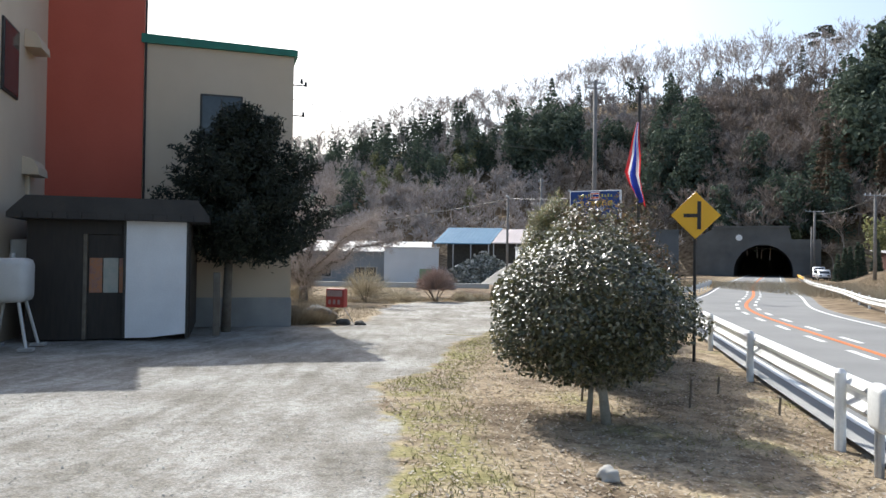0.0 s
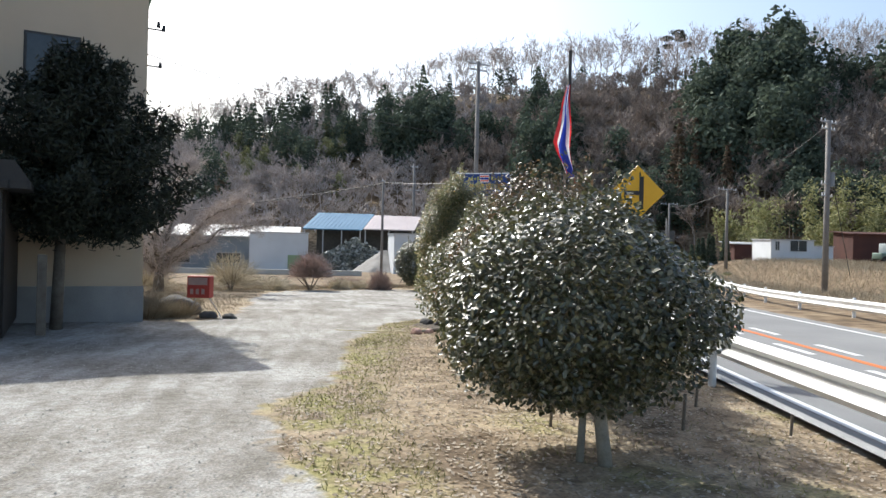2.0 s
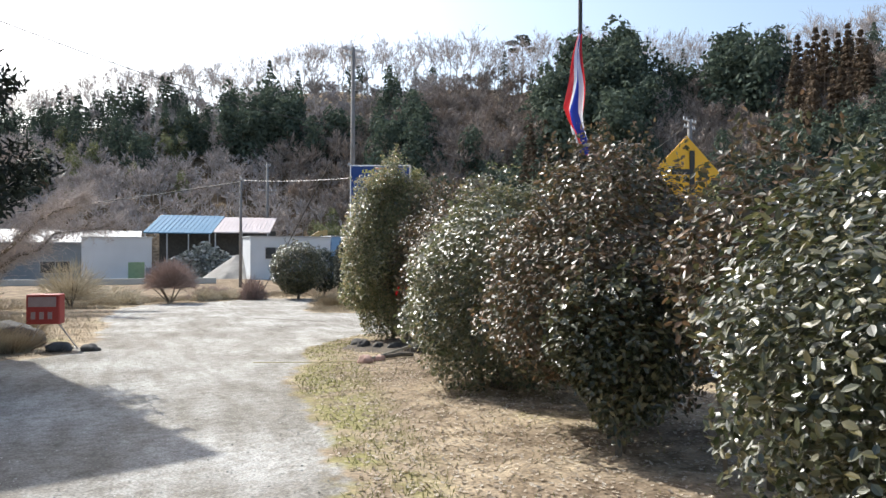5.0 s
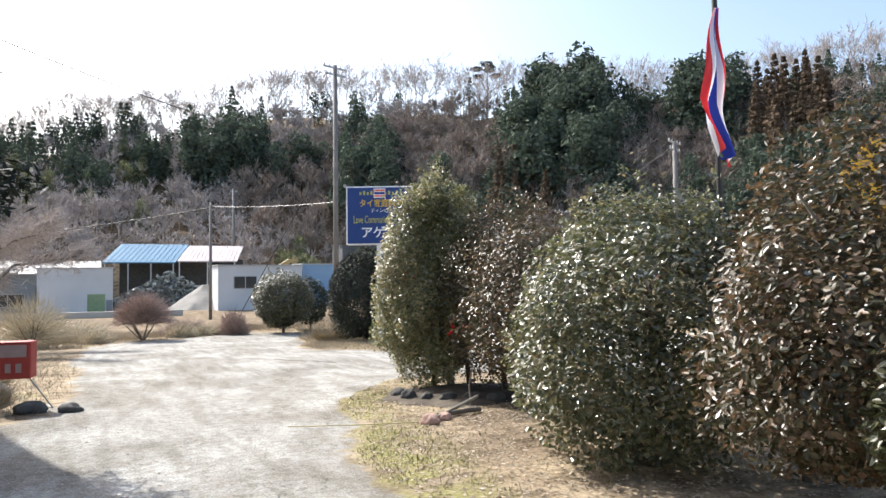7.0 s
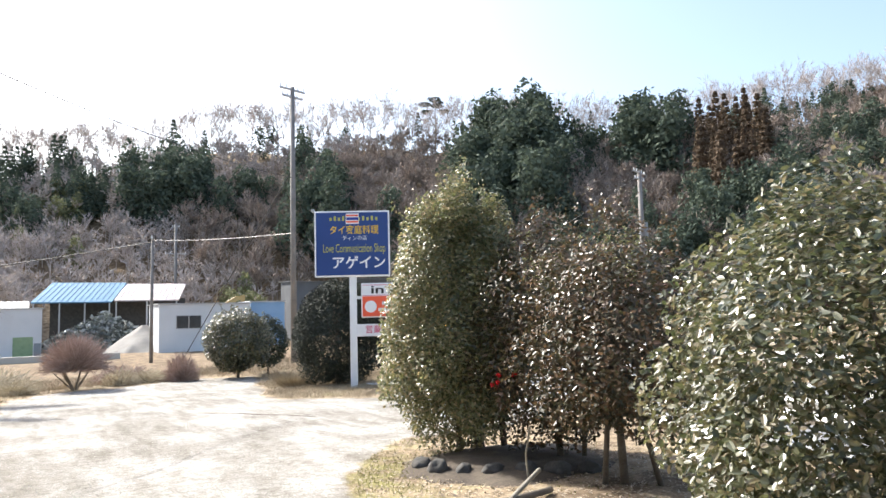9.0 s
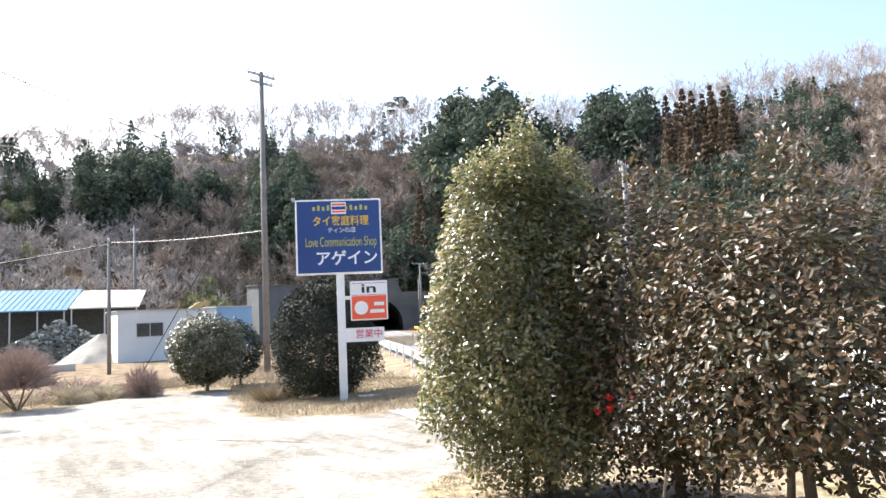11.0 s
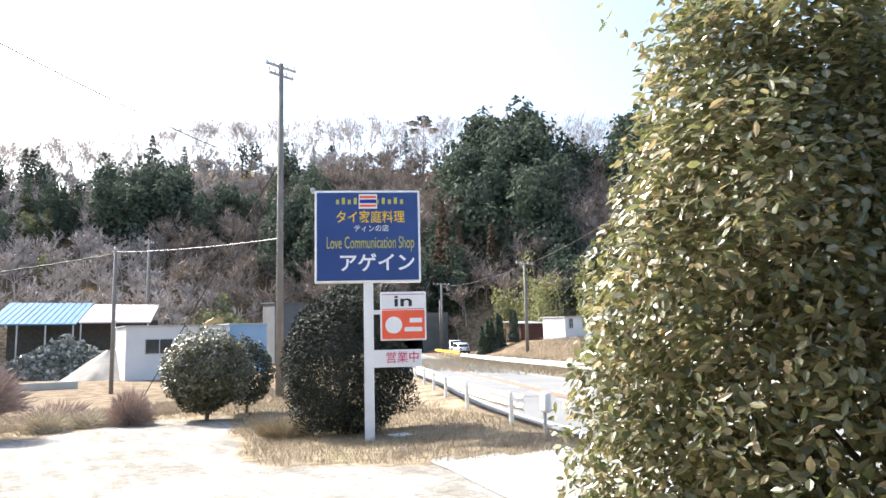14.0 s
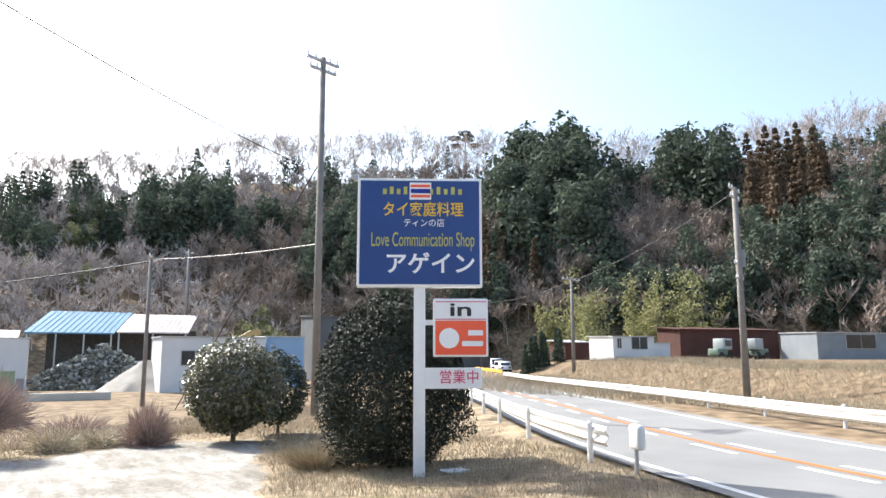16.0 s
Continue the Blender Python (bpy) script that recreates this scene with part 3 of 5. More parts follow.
def bare_model(seed, h=12.0, forks=(5, 4, 4, 3), spread=0.5, tw=0.05, bole=0.36):
    """A leafless tree: a straight bole that forks again and again into a vase of fine twigs."""
    rng = np.random.default_rng(seed)
    a, b, ws, fine = [], [], [], []

    def grow(p, d, length, r, level):
        q = p + d * length
        if level == len(forks):
            w = np.cross(d, rng.normal(0, 1, 3))
            w *= tw / (np.linalg.norm(w) + 1e-6)
            fine.extend((p - w, p + w, q))
            return
        a.append(p), b.append(q), ws.append(max(r, tw * 0.6))
        for k in range(forks[level]):
            nd = d + rng.normal(0, spread, 3) * np.array([1, 1, 0.6]) + np.array([0, 0, 0.22])
            nd /= np.linalg.norm(nd)
            grow(p + (q - p) * rng.uniform(0.5 if level else 0.62, 0.98), nd, length * rng.uniform(0.5, 0.78), r * 0.52, level + 1)

    grow(np.zeros(3), np.array([rng.normal(0, 0.04), rng.normal(0, 0.04), 1.0]), h * (bole + 0.1), h * 0.015, 0)
    v, f = sliver(np.array(a), np.array(b), np.array(ws), rng)
    return np.concatenate([v, np.array(fine)]), np.concatenate([f, np.arange(len(fine)).reshape(-1, 3) + len(v)])


def far_leaves(pos, nrm, size, rng, spread=0.6, slim=0.62):
    """Ragged leaf clumps of two triangles each."""
    v, f = leaf_cloud(pos, nrm, size, size * slim, rng, spread, 0.25)
    n = len(pos)
    v = v.reshape(n, 5, 3)[:, :4].reshape(-1, 3)
    k = np.arange(n)[:, None] * 4
    return v, np.concatenate([k + np.array([[0, 1, 2]]), k + np.array([[0, 2, 3]])])


def conifer_model(seed, h=13.0, r=3.0, n=480, size=0.68, blunt=False):
    """A far evergreen: drooping tiers of boughs, or a broad crown heaped from several rounded masses."""
    rng = np.random.default_rng(seed)
    if blunt:
        ps, ds = [], []
        for k in range(9):
            t = k / 8
            ang, off = rng.uniform(0, 6.28), r * 0.55 * (1 - 0.75 * t) * rng.uniform(0.5, 1.1)
            q = r * (0.62 - 0.22 * t) * rng.uniform(0.8, 1.15)
            p, d = shell(n // 9, (off * math.cos(ang), off * math.sin(ang), h * (0.2 + 0.68 * t)), (q, q, q * 1.05), rng, 0.4, 0.62, count=14)
            ps.append(p), ds.append(d)
        p, d = np.concatenate(ps), np.concatenate(ds)
    else:
        p = conifer_points(n, h, r, rng, 0.08, 12, 0.35)
        d = p * np.array([1, 1, 0]) / (np.linalg.norm(p[:, :2], axis=1)[:, None] + 0.1) + np.array([0, 0, 0.6])
    v, f = far_leaves(p, d, size, rng)
    v2, f2 = sliver(np.array([[0, 0, 0.0]]), np.array([[0, 0, h * 0.95]]), h * 0.014, rng)
    return np.concatenate([v, v2]), np.concatenate([f, f2 + len(v)])


def wood(name, models, places, mat, label, category="trees"):
    """Joins models at places (x, y, z, scale, turn) into one mesh of stuff."""
    vs, fs, off = [], [], 0
    for k, (x, y, z, s, a) in enumerate(places):
        v, f = models[k % len(models)]
        c, sn = math.cos(a), math.sin(a)
        rot = np.array([[c, sn, 0], [-sn, c, 0], [0, 0, 1]])
        vs.append((v * s) @ rot + np.array([x, y, z])), fs.append(f + off)
        off += len(v)
    return tagged(mesh_object(name, np.concatenate(vs), np.concatenate(fs), mat), label, category, kind="stuff")


def polar(az, r):
    a = radians(az)
    return 5 + r * math.sin(a), 20 + r * math.cos(a)


def plant_hill():
    rng = np.random.default_rng(5)
    ridge, brown, grey, conif, cedar, ever, olive = [], [], [], [], [], [], []

    def put(lst, az, r, s):
        x, y = polar(az, r)
        if abs(x - float(road_x(y))) < 7 and y < 126:
            return
        lst.append((x, y, float(land_z(x, y, False)) - 0.3, s, rng.uniform(0, 6.28)))

    # the ridge: a row of bare trees against the sky
    for az in np.arange(-24, 72, 0.7):
        put(ridge, az + rng.uniform(-0.3, 0.3), rng.uniform(194, 206), rng.uniform(0.85, 1.12))
        if rng.uniform() < 0.45:
            put(ridge, az + rng.uniform(-0.4, 0.4), rng.uniform(186, 198), rng.uniform(0.6, 0.95))
    for az in np.arange(-22, 70, 4.3):
        put(conif, az + rng.uniform(-1.8, 1.8), rng.uniform(188, 200), rng.uniform(0.55, 1.05))
    # the slope: bare woods with evergreens in patches
    for k in range(2300):
        az, r = rng.uniform(-20, 70), 117 + 78 * rng.uniform(0, 1) ** 0.8
        q = float(rough(*polar(az, r), 0.06))
        if q > 0.42 and rng.uniform() < 0.45:
            put(ever if rng.uniform() < 0.6 else conif, az, r, rng.uniform(0.5, 0.9))
        else:
            # paler twigs win towards the left, standing in for the sun's glare there
            put(grey if q + 0.03 * (22 - az) > 0.0 else brown, az, r, rng.uniform(0.6, 1.0))
    # stands of tall evergreens, rust-brown cedars and olive-leaved trees: azimuths, ranges, number, sizes
    for az0, az1, r0, r1, n, lst, s0, s1 in ((31.5, 42, 132, 176, 46, ever, 0.8, 1.6), (34.5, 40.5, 164, 178, 14, ever, 1.5, 1.85), (46.3, 51.3, 158, 180, 20, ever, 1.2, 1.7),
                                             (52, 57.5, 140, 172, 24, cedar, 1.0, 1.4), (51, 60, 122, 146, 24, ever, 0.8, 1.15), (4.5, 10.5, 154, 174, 24, ever, 0.95, 1.3), (10, 16, 146, 160, 9, ever, 0.8, 1.1),
                                             (17, 22.5, 134, 176, 26, ever, 0.85, 1.2), (31, 36, 126, 140, 8, cedar, 0.9, 1.2), (22, 34, 121, 140, 26, ever, 0.6, 1.0), (40, 60, 119, 138, 60, ever, 0.55, 0.95),
                                             (58, 70, 119, 142, 26, ever, 0.6, 1.0), (-9, 1, 164, 186, 16, conif, 0.75, 1.15), (-9, 2, 140, 172, 26, olive, 0.6, 1.0),
                                             (11, 15.5, 112, 124, 8, olive, 0.7, 1.05), (24, 30, 116, 124, 6, olive, 0.6, 0.9), (-20, -10, 128, 180, 20, ever, 0.6, 1.0)):
        for k in range(n):
            put(lst, rng.uniform(az0, az1), rng.uniform(r0, r1), rng.uniform(s0, s1))
    wood("ridge_woods", [bare_model(k, 14.5, (6, 4, 4, 4), 0.5, 0.045, 0.42) for k in range(7)], ridge, "twig_far", "tall leafless grey-brown trees along the ridge")
    wood("bare_woods", [bare_model(60 + k, 12, (6, 5, 5), 0.6, 0.13, 0.3) for k in range(6)], brown, "twig_brown", "leafless red-brown deciduous woods on the hillside")
    wood("pale_thicket", [bare_model(20 + k, 11, (6, 5, 5), 0.62, 0.13, 0.26) for k in range(4)], grey, "twig_far", "leafless grey-brown thicket on the hillside, paled for haze and glare")
    wood("conifer_woods", [conifer_model(30 + k) for k in range(4)], conif, "needle_hazed", "dark green pointed conifers on the hillside")
    wood("cedar_stand", [conifer_model(40 + k, 15, 2.6, 700) for k in range(3)], cedar, "cedar_far", "rust-brown winter cedars on the hillside")
    wood("evergreen_woods", [conifer_model(50 + k, 12.5, 5.2, 585, 0.86, True) for k in range(5)], ever, "needle_hazed", "dark evergreen broad-crowned trees on the hillside")
    wood("olive_woods", [conifer_model(70 + k, 9, 3.2, 520, 0.6, True) for k in range(3)], olive, "olive_far", "pale olive-leaved trees low on the hillside")


plant_hill()

# the lone flat-topped pine on the ridge
def lone_pine():
    rng = np.random.default_rng(77)
    x, y = 110.3, 203.4
    z = gz(x, y) - 1
    ob = thing("pine_tree", pose(x, y, z), "lone flat-topped dark pine on the ridge", "tree")
    h = 71.0 - z
    bm = bmesh.new()
    add_limbs(bm, (0, 0, 0), (0.5, 0, h * 0.85), 0.3, rng, 8, 5)
    part("trunk", bm, "bark", ob)
    ps = [shell(260, (q * math.cos(a), q * math.sin(a), h - dz), (w, w, 0.9), rng, 0.5, 0.4, count=12)[0] for q, a, dz, w in ((0.4, 0.0, 0.9, 2.9), (2.6, 0.6, 2.4, 2.6), (2.8, 2.7, 2.7, 2.8), (3.0, 4.6, 3.0, 2.6), (3.4, 5.7, 5.0, 2.2), (3.2, 3.3, 5.6, 2.2))]
    p = np.concatenate(ps)
    v, f = leaf_cloud(p, np.tile([0, 0, 1.0], (len(p), 1)), 0.6, 0.4, rng)
    mesh_object("crown", v, f, "needle_dark", ob)


lone_pine()

# the row of bushes on the verge
SMALL, LARGE = (0.066, 0.034), (0.076, 0.037)
round_bush("camellia_bush", 4.19, 4.3, 1.3, 1.26, 1.95, 0.1, 32000, "leaf_camellia", "round clipped camellia bush with glossy dark leaves", 1, [(0.03, 0.0, 0.06), (-0.16, 0.1, 0.035)], (0.058, 0.03), 0.14, 14, 0.3, crown_at=(4.03, 4.6), inner=0.5)
round_bush("camellia_bush", 4.85, 6.6, 0.85, 0.8, 2.1, 0.5, 5200, "leaf_red", "sparse brown-red evergreen bush on thin stems", 2, [(0, 0, 0.03), (0.2, 0.1, 0.022), (-0.2, 0.2, 0.02)], LARGE, 0.15, 22, 0.5, inner=0.35)
round_bush("camellia_bush", 4.4, 7.75, 0.66, 0.64, 1.3, -0.1, 7500, "leaf_camellia", "low green shrub with large glossy leaves", 3, [(0, 0, 0.03), (0.1, 0.1, 0.025)], SMALL, 0.05, 6, 0.45)
round_bush("camellia_bush", 4.9, 8.6, 1.25, 1.25, 2.45, -0.2, 22000, "leaf_red", "brown-red tinged rounded evergreen bush in the roadside row", 4, [(0, 0, 0.06), (0.15, -0.2, 0.04)], SMALL, 0.14, 26, 0.4)
round_bush("camellia_bush", 4.95, 11.2, 1.5, 1.48, 2.38, -0.4, 36000, "leaf_mixed", "yellowish-green rounded evergreen bush in the roadside row", 5, [(0, 0, 0.06), (0.15, -0.2, 0.04)], SMALL, 0.12, 16, 0.32, crown_at=(5.3, 11.3), skirt=0.2)
round_bush("camellia_bush", 6.0, 14.5, 1.22, 1.22, 2.5, -0.1, 15000, "leaf_red", "loose reddish evergreen bush on several thin stems", 6, [(0, 0, 0.05), (0.25, -0.3, 0.035), (-0.2, 0.1, 0.035)], SMALL, 0.15, 34, 0.45, inner=0.4)
round_bush("camellia_bush", 6.3, 15.95, 1.25, 1.2, 2.75, -0.35, 17000, "leaf_red", "reddish evergreen bush merging with its taller neighbour", 8, [(0, 0, 0.05), (0.2, -0.2, 0.035)], SMALL, 0.1, 12, 0.35)
round_bush("camellia_bush", 6.0, 17.4, 1.1, 1.1, 3.3, -0.35, 62000, "leaf_olive_sunlit", "tall egg-shaped camellia bush with young shoots on top", 7, [(0, 0, 0.08), (0.25, -0.25, 0.05), (-0.3, 0.1, 0.04)], (0.06, 0.031), 0.13, 46, 0.42, crown_at=(5.62, 17.15), skirt=0.4)
round_bush("camellia_bush", 5.9, 10.0, 0.95, 0.95, 2.3, -0.15, 9000, "leaf_red", "brownish evergreen bush on the road side of the row", 9, [(0, 0, 0.05), (0.2, 0.1, 0.03)], SMALL, 0.1, 10, 0.4)


# ---- the building ----
BU, BV = Vector((0.954, 0.299, 0)), Vector((-0.299, 0.954, 0))  # along the front, and inwards


def wall_pose(x, y, z=0.0):
    return Matrix(((BU.x, BV.x, 0, x), (BU.y, BV.y, 0, y), (0, 0, 1, z), (0, 0, 0, 1)))


def building():
    # frame: u along the front from the red corner, v inwards
    b = thing("restaurant_building", wall_pose(-8.26, 15.18, -0.35), "two-storey beige rendered restaurant with a red wall section", "building")
    part("foundation", box((2.3, -0.03, -0.3), (6.45, 8.0, 0.72), 0.01), "concrete", b, "grey concrete plinth")
    part("wall", box((2.3, 0, 0.7), (6.42, 8.0, 7.75)), "beige", b)
    part("wall", box((0, -0.05, -0.3), (2.37, 0.45, 10.2)), "red", b, "brick-red painted wall section")
    part("wall", box((-7.0, -9.5, -0.3), (0, 8.0, 10.0)), "beige", b)
    bm = bmesh.new()
    prism(bm, [(2.3, 7.72), (6.52, 7.72), (6.52, 7.9), (2.3, 7.97)], -0.1, 8.1)
    part("roof", bm, "green_trim", b, "green metal roof edge")
    part("downpipe", rod((2.42, -0.06, 3.2), (2.42, -0.06, 10.1), 0.03), "metal_dark", b)
    # upper window in the beige wall
    w = part("window", box((3.85, -0.02, 5.15), (5.0, 0.05, 6.45), 0.01), "metal_dark", b)
    part("pane", box((3.91, -0.03, 5.21), (4.4, 0.0, 6.39)), "glass_dark", w)
    part("pane", box((4.44, -0.026, 5.21), (4.94, 0.0, 6.39)), "glass_dark", w)
    # windows and small hoods in the flank wall
    for v0, z0, z1, wd in ((-4.1, 5.35, 6.9, 1.2), (-8.0, 5.35, 6.9, 1.2)):
        w = part("window", box((-0.03, v0, z0), (0.05, v0 + wd, z1), 0.01), "metal_dark", b)
        part("pane", box((0.03, v0 + 0.06, z0 + 0.06), (0.06, v0 + wd - 0.06, z1 - 0.06)), "glass_dark", w)
    for z0 in (3.75, 6.75):
        bm = bmesh.new()
        prism(bm, [(0, z0), (0.36, z0), (0.34, z0 + 0.18), (0.22, z0 + 0.36), (0, z0 + 0.42)], -2.3, -1.4)
        part("vent_hood", bm, "beige", b)
    part("pipe", box((0.0, -2.0, 2.8), (0.1, -1.8, 3.75), 0.02), "beige", b)
    part("meter_box", box((0.02, -3.2, 1.3), (0.4, -2.7, 2.2), 0.03), "tank", b)
    return b


building()


def porch():
    p = thing("porch", wall_pose(-6.54, 11.5, -0.32), "dark timber entrance porch with a shingled awning roof", "porch")
    part("side_wall", box((0, 0, 0), (0.1, 4.2, 2.6)), "dark_wood", p)
    part("side_wall", box((3.2, 0.15, 0), (3.3, 4.2, 2.6)), "dark_wood", p)
    part("front_wall", box((0.1, 0.0, 0), (1.1, 0.08, 2.6)), "dark_wood", p)
    part("front_wall", box((1.1, 0.0, 2.3), (2.1, 0.08, 2.6)), "dark_wood", p)
    part("post", box((1.1, -0.02, 0), (1.18, 0.09, 2.3), 0.01), "bark", p)
    d = part("door", box((1.18, 0.06, 0), (2.05, 0.11, 2.3), 0.01), "dark_wood", p)
    for k, (x0, x1, mat) in enumerate(((1.22, 1.48, "poster"), (1.5, 1.8, "poster_pale"), (1.82, 2.02, "poster"))):
        part("poster", box((x0, 0.035 - 0.004 * k, 1.02), (x1, 0.055, 1.78), 0.003), mat, d, "faded menu poster")
    bm = bmesh.new()
    prism(bm, [(-0.3, 2.6), (3.7, 2.6), (3.7, 2.72), (3.45, 3.08), (0.05, 3.08), (-0.3, 2.72)], -0.4, 4.1)
    part("awning", bm, "awning", p, "dark shingled awning roof")
    for k in range(14):
        part("shingle", box((-0.25 + k * 0.28, -0.43, 2.6), (0.0 + k * 0.28, -0.4, 2.74), 0.006), "awning", p)
    return p


porch()


def notice_board():
    ob = thing("display_board", wall_pose(-4.62, 11.98, -0.3), "plain white board standing at the porch entrance", "board")
    bm = bmesh.new()
    prism(bm, [(0, 0.02), (0.5, 0.02), (1.24, 0.1), (1.24, 2.63), (0, 2.66)], -0.03, 0.03)
    part("board", bm, "white_paint", ob)
    part("frame", box((-0.06, -0.04, 0), (0.0, 0.04, 2.66), 0.01), "metal_dark", ob)
    part("frame", box((1.24, -0.04, 0), (1.29, 0.04, 2.66), 0.01), "metal_dark", ob)


notice_board()


def oil_tank():
    ob = thing("oil_tank", pose(-5.98, 10.1, gz(-5.98, 10.1), 0, 0, 17), "cream household oil tank on splayed legs", "tank")
    part("tank_body", box((-0.33, -0.4, 0.9), (0.33, 0.4, 1.75), 0.13), "tank", ob, smooth=True)
    part("cap", rod((0, 0, 1.74), (0, 0, 1.84), 0.05), "steel", ob)
    for sx in (-1, 1):
        for sy in (-1, 1):
            part("leg", rod((sx * 0.18, sy * 0.25, 0.95), (sx * 0.38, sy * 0.45, 0.02), 0.03), "tank", ob)
            part("foot", box((sx * 0.38 - 0.13, sy * 0.45 - 0.13, 0), (sx * 0.38 + 0.13, sy * 0.45 + 0.13, 0.06), 0.01), "concrete", ob)
    return ob


oil_tank()


def yew_tree():
    rng = np.random.default_rng(11)
    x, y = -3.35, 15.0
    ob = thing("yew_tree", pose(x, y, gz(x, y)), "dark dense yew tree standing against the beige wall", "tree")
    bm = bmesh.new()
    add_limbs(bm, (0, 0, -0.1), (0.35, 0, 4.6), 0.13, rng, 16, 1.3)
    part("trunk", bm, "bark", ob, smooth=True)
    vs, fs, off = [], [], 0
    for k in range(105):
        # boughs that leave the trunk outwards and turn up at the tip, dense along their outer half
        z = 1.9 + 3.5 * (k + rng.uniform()) / 105
        reach = float(np.interp(z, [1.7, 2.3, 3.0, 3.9, 4.7, 5.4], [1.5, 2.3, 2.45, 2.1, 1.35, 0.4])) * rng.uniform(0.62, 1.08)
        a = k * 2.4 + rng.normal(0, 0.25)
        n = 430
        t = rng.uniform(0.12, 1.0, n) ** 0.8
        w = 0.05 + 0.3 * np.sin(np.pi * np.clip(t * 0.92, 0, 1)) ** 0.7
        c = np.stack([0.4 + reach * t * math.cos(a), reach * t * math.sin(a), z - 0.25 * t + 0.75 * t ** 2.5], 1)
        p = c + rng.normal(0, 0.55, (n, 3)) * w[:, None] * np.array([1, 1, 0.62])
        v, f = far_leaves(p, rng.normal(0, 0.5, (n, 3)) + np.array([0, 0, 0.6]), 0.17, rng, 0.6, 0.28)
        vs.append(v), fs.append(f + off)
        off += len(v)
    mesh_object("crown", np.concatenate(vs), np.concatenate(fs), "yew_needle", ob)


yew_tree()


# ---- the road side ----
def guard_rail(name, y0, y1, lat, label, spacing=3.0, zs=(0.42, 0.66), pipe=0.06, post_r=0.055, beam=False, mat="rail_white"):
    x0, d = float(road_x(y0)), road_dir(y0)
    ob = thing(name, pose(x0 + d.y * lat, y0 - d.x * lat, 0), label, "guard rail", "guard rails along the road")
    inv = Matrix.Translation(-ob.matrix_world.translation)

    def at(y, z, off=0.0):
        q = road_dir(y)
        return inv @ Vector((float(road_x(y)) + q.y * (lat + off), y - q.x * (lat + off), float(base_z(y)) + z))
    ys = list(np.arange(y0, y1, spacing))
    for yy in ys:
        top = max(zs) + 0.2
        bm = rod(at(yy, -0.4), at(yy, top), post_r, None, 12)
        add_rod(bm, at(yy, top), at(yy, top + 0.04), post_r * 1.15, post_r * 0.5, 12)
        part("post", bm, "rail_white", ob, smooth=False)
    side = 0.11 if lat < 0 else -0.11
    for z in zs:
        pts = [at(yy, z, side) for yy in np.arange(y0 - 0.5, y1, 1.0)]
        if beam:
            v, f = [], []
            prof = [(-0.175, 0.0), (-0.1, -0.07), (-0.03, 0.0), (0.03, 0.0), (0.1, -0.07), (0.175, 0.0)]
            for yy in np.arange(y0 - 0.5, y1, 1.0):
                for dz, o in prof:
                    v.append(at(yy, z + dz, side + o))
                for dz, o in prof[::-1]:
                    v.append(at(yy, z + dz, side + o + 0.015))
            k = len(prof) * 2
            for i in range(len(v) // k - 1):
                for j in range(k):
                    f.append((i * k + j, i * k + (j + 1) % k, (i + 1) * k + (j + 1) % k, (i + 1) * k + j))
            mesh_object("beam", v, f, mat, ob)
        else:
            tube("pipe", pts, pipe, "rail_white", ob, res=3)
    return ob, at


guard_rail("guard_rail", 3.0, 18.5, -3.4, "white corrugated beam guard rail on round posts", 4.3, (0.55,), beam=True)
guard_rail("guard_rail", 27.2, 62, -3.6, "white corrugated beam guard rail beside the sign", 3.95, (0.5,), beam=True)
guard_rail("guard_rail", -20, 84, 5.3, "long white corrugated beam guard rail along the far side", 4.0, (0.42,), beam=True)
guard_rail("guard_rail", 85, 108, 5.3, "far yellow-painted guard rail near the tunnel", 4.0, (0.6,), beam=True, mat="yellow")


def rail_end(x, y, turn):
    ob = thing("rail_end_box", pose(x, y, gz(x, y), 0, 0, turn), "white rounded end cover of the guard rail", "rail end", "guard rail end covers")
    part("cover", box((-0.06, -0.18, 0.4), (0.1, 0.18, 0.82), 0.06), "rail_white", ob, smooth=True)
    part("stem", rod((0, 0, -0.05), (0, 0, 0.5), 0.04), "steel", ob)
    return ob


rail_end(11.87, 26.95, -15)
rail_end(6.29, 2.75, -12)


def warning_sign():
    ob = thing("warning_sign", pose(7.18, 10.15, -0.38, 0, 0, -11), "yellow diamond road sign with a black side-junction mark", "road sign")
    part("post", rod((0, 0, -0.1), (0, 0, 3.2), 0.03), "metal_dark", ob)
    c = Matrix.Translation((0, -0.05, 2.82)) @ Matrix.Rotation(radians(45), 4, "Y")
    bm = bmesh.new()
    add_box(bm, (-0.325, -0.012, -0.325), (0.325, 0.012, 0.325), 0.01, c)
    part("plate", bm, "yellow", ob)
    bm = box((0.03, -0.072, 2.55), (0.1, -0.066, 3.09))
    add_box(bm, (-0.22, -0.072, 2.78), (0.03, -0.066, 2.85))
    part("symbol", bm, "black", ob, "black T-junction mark")
    return ob


warning_sign()


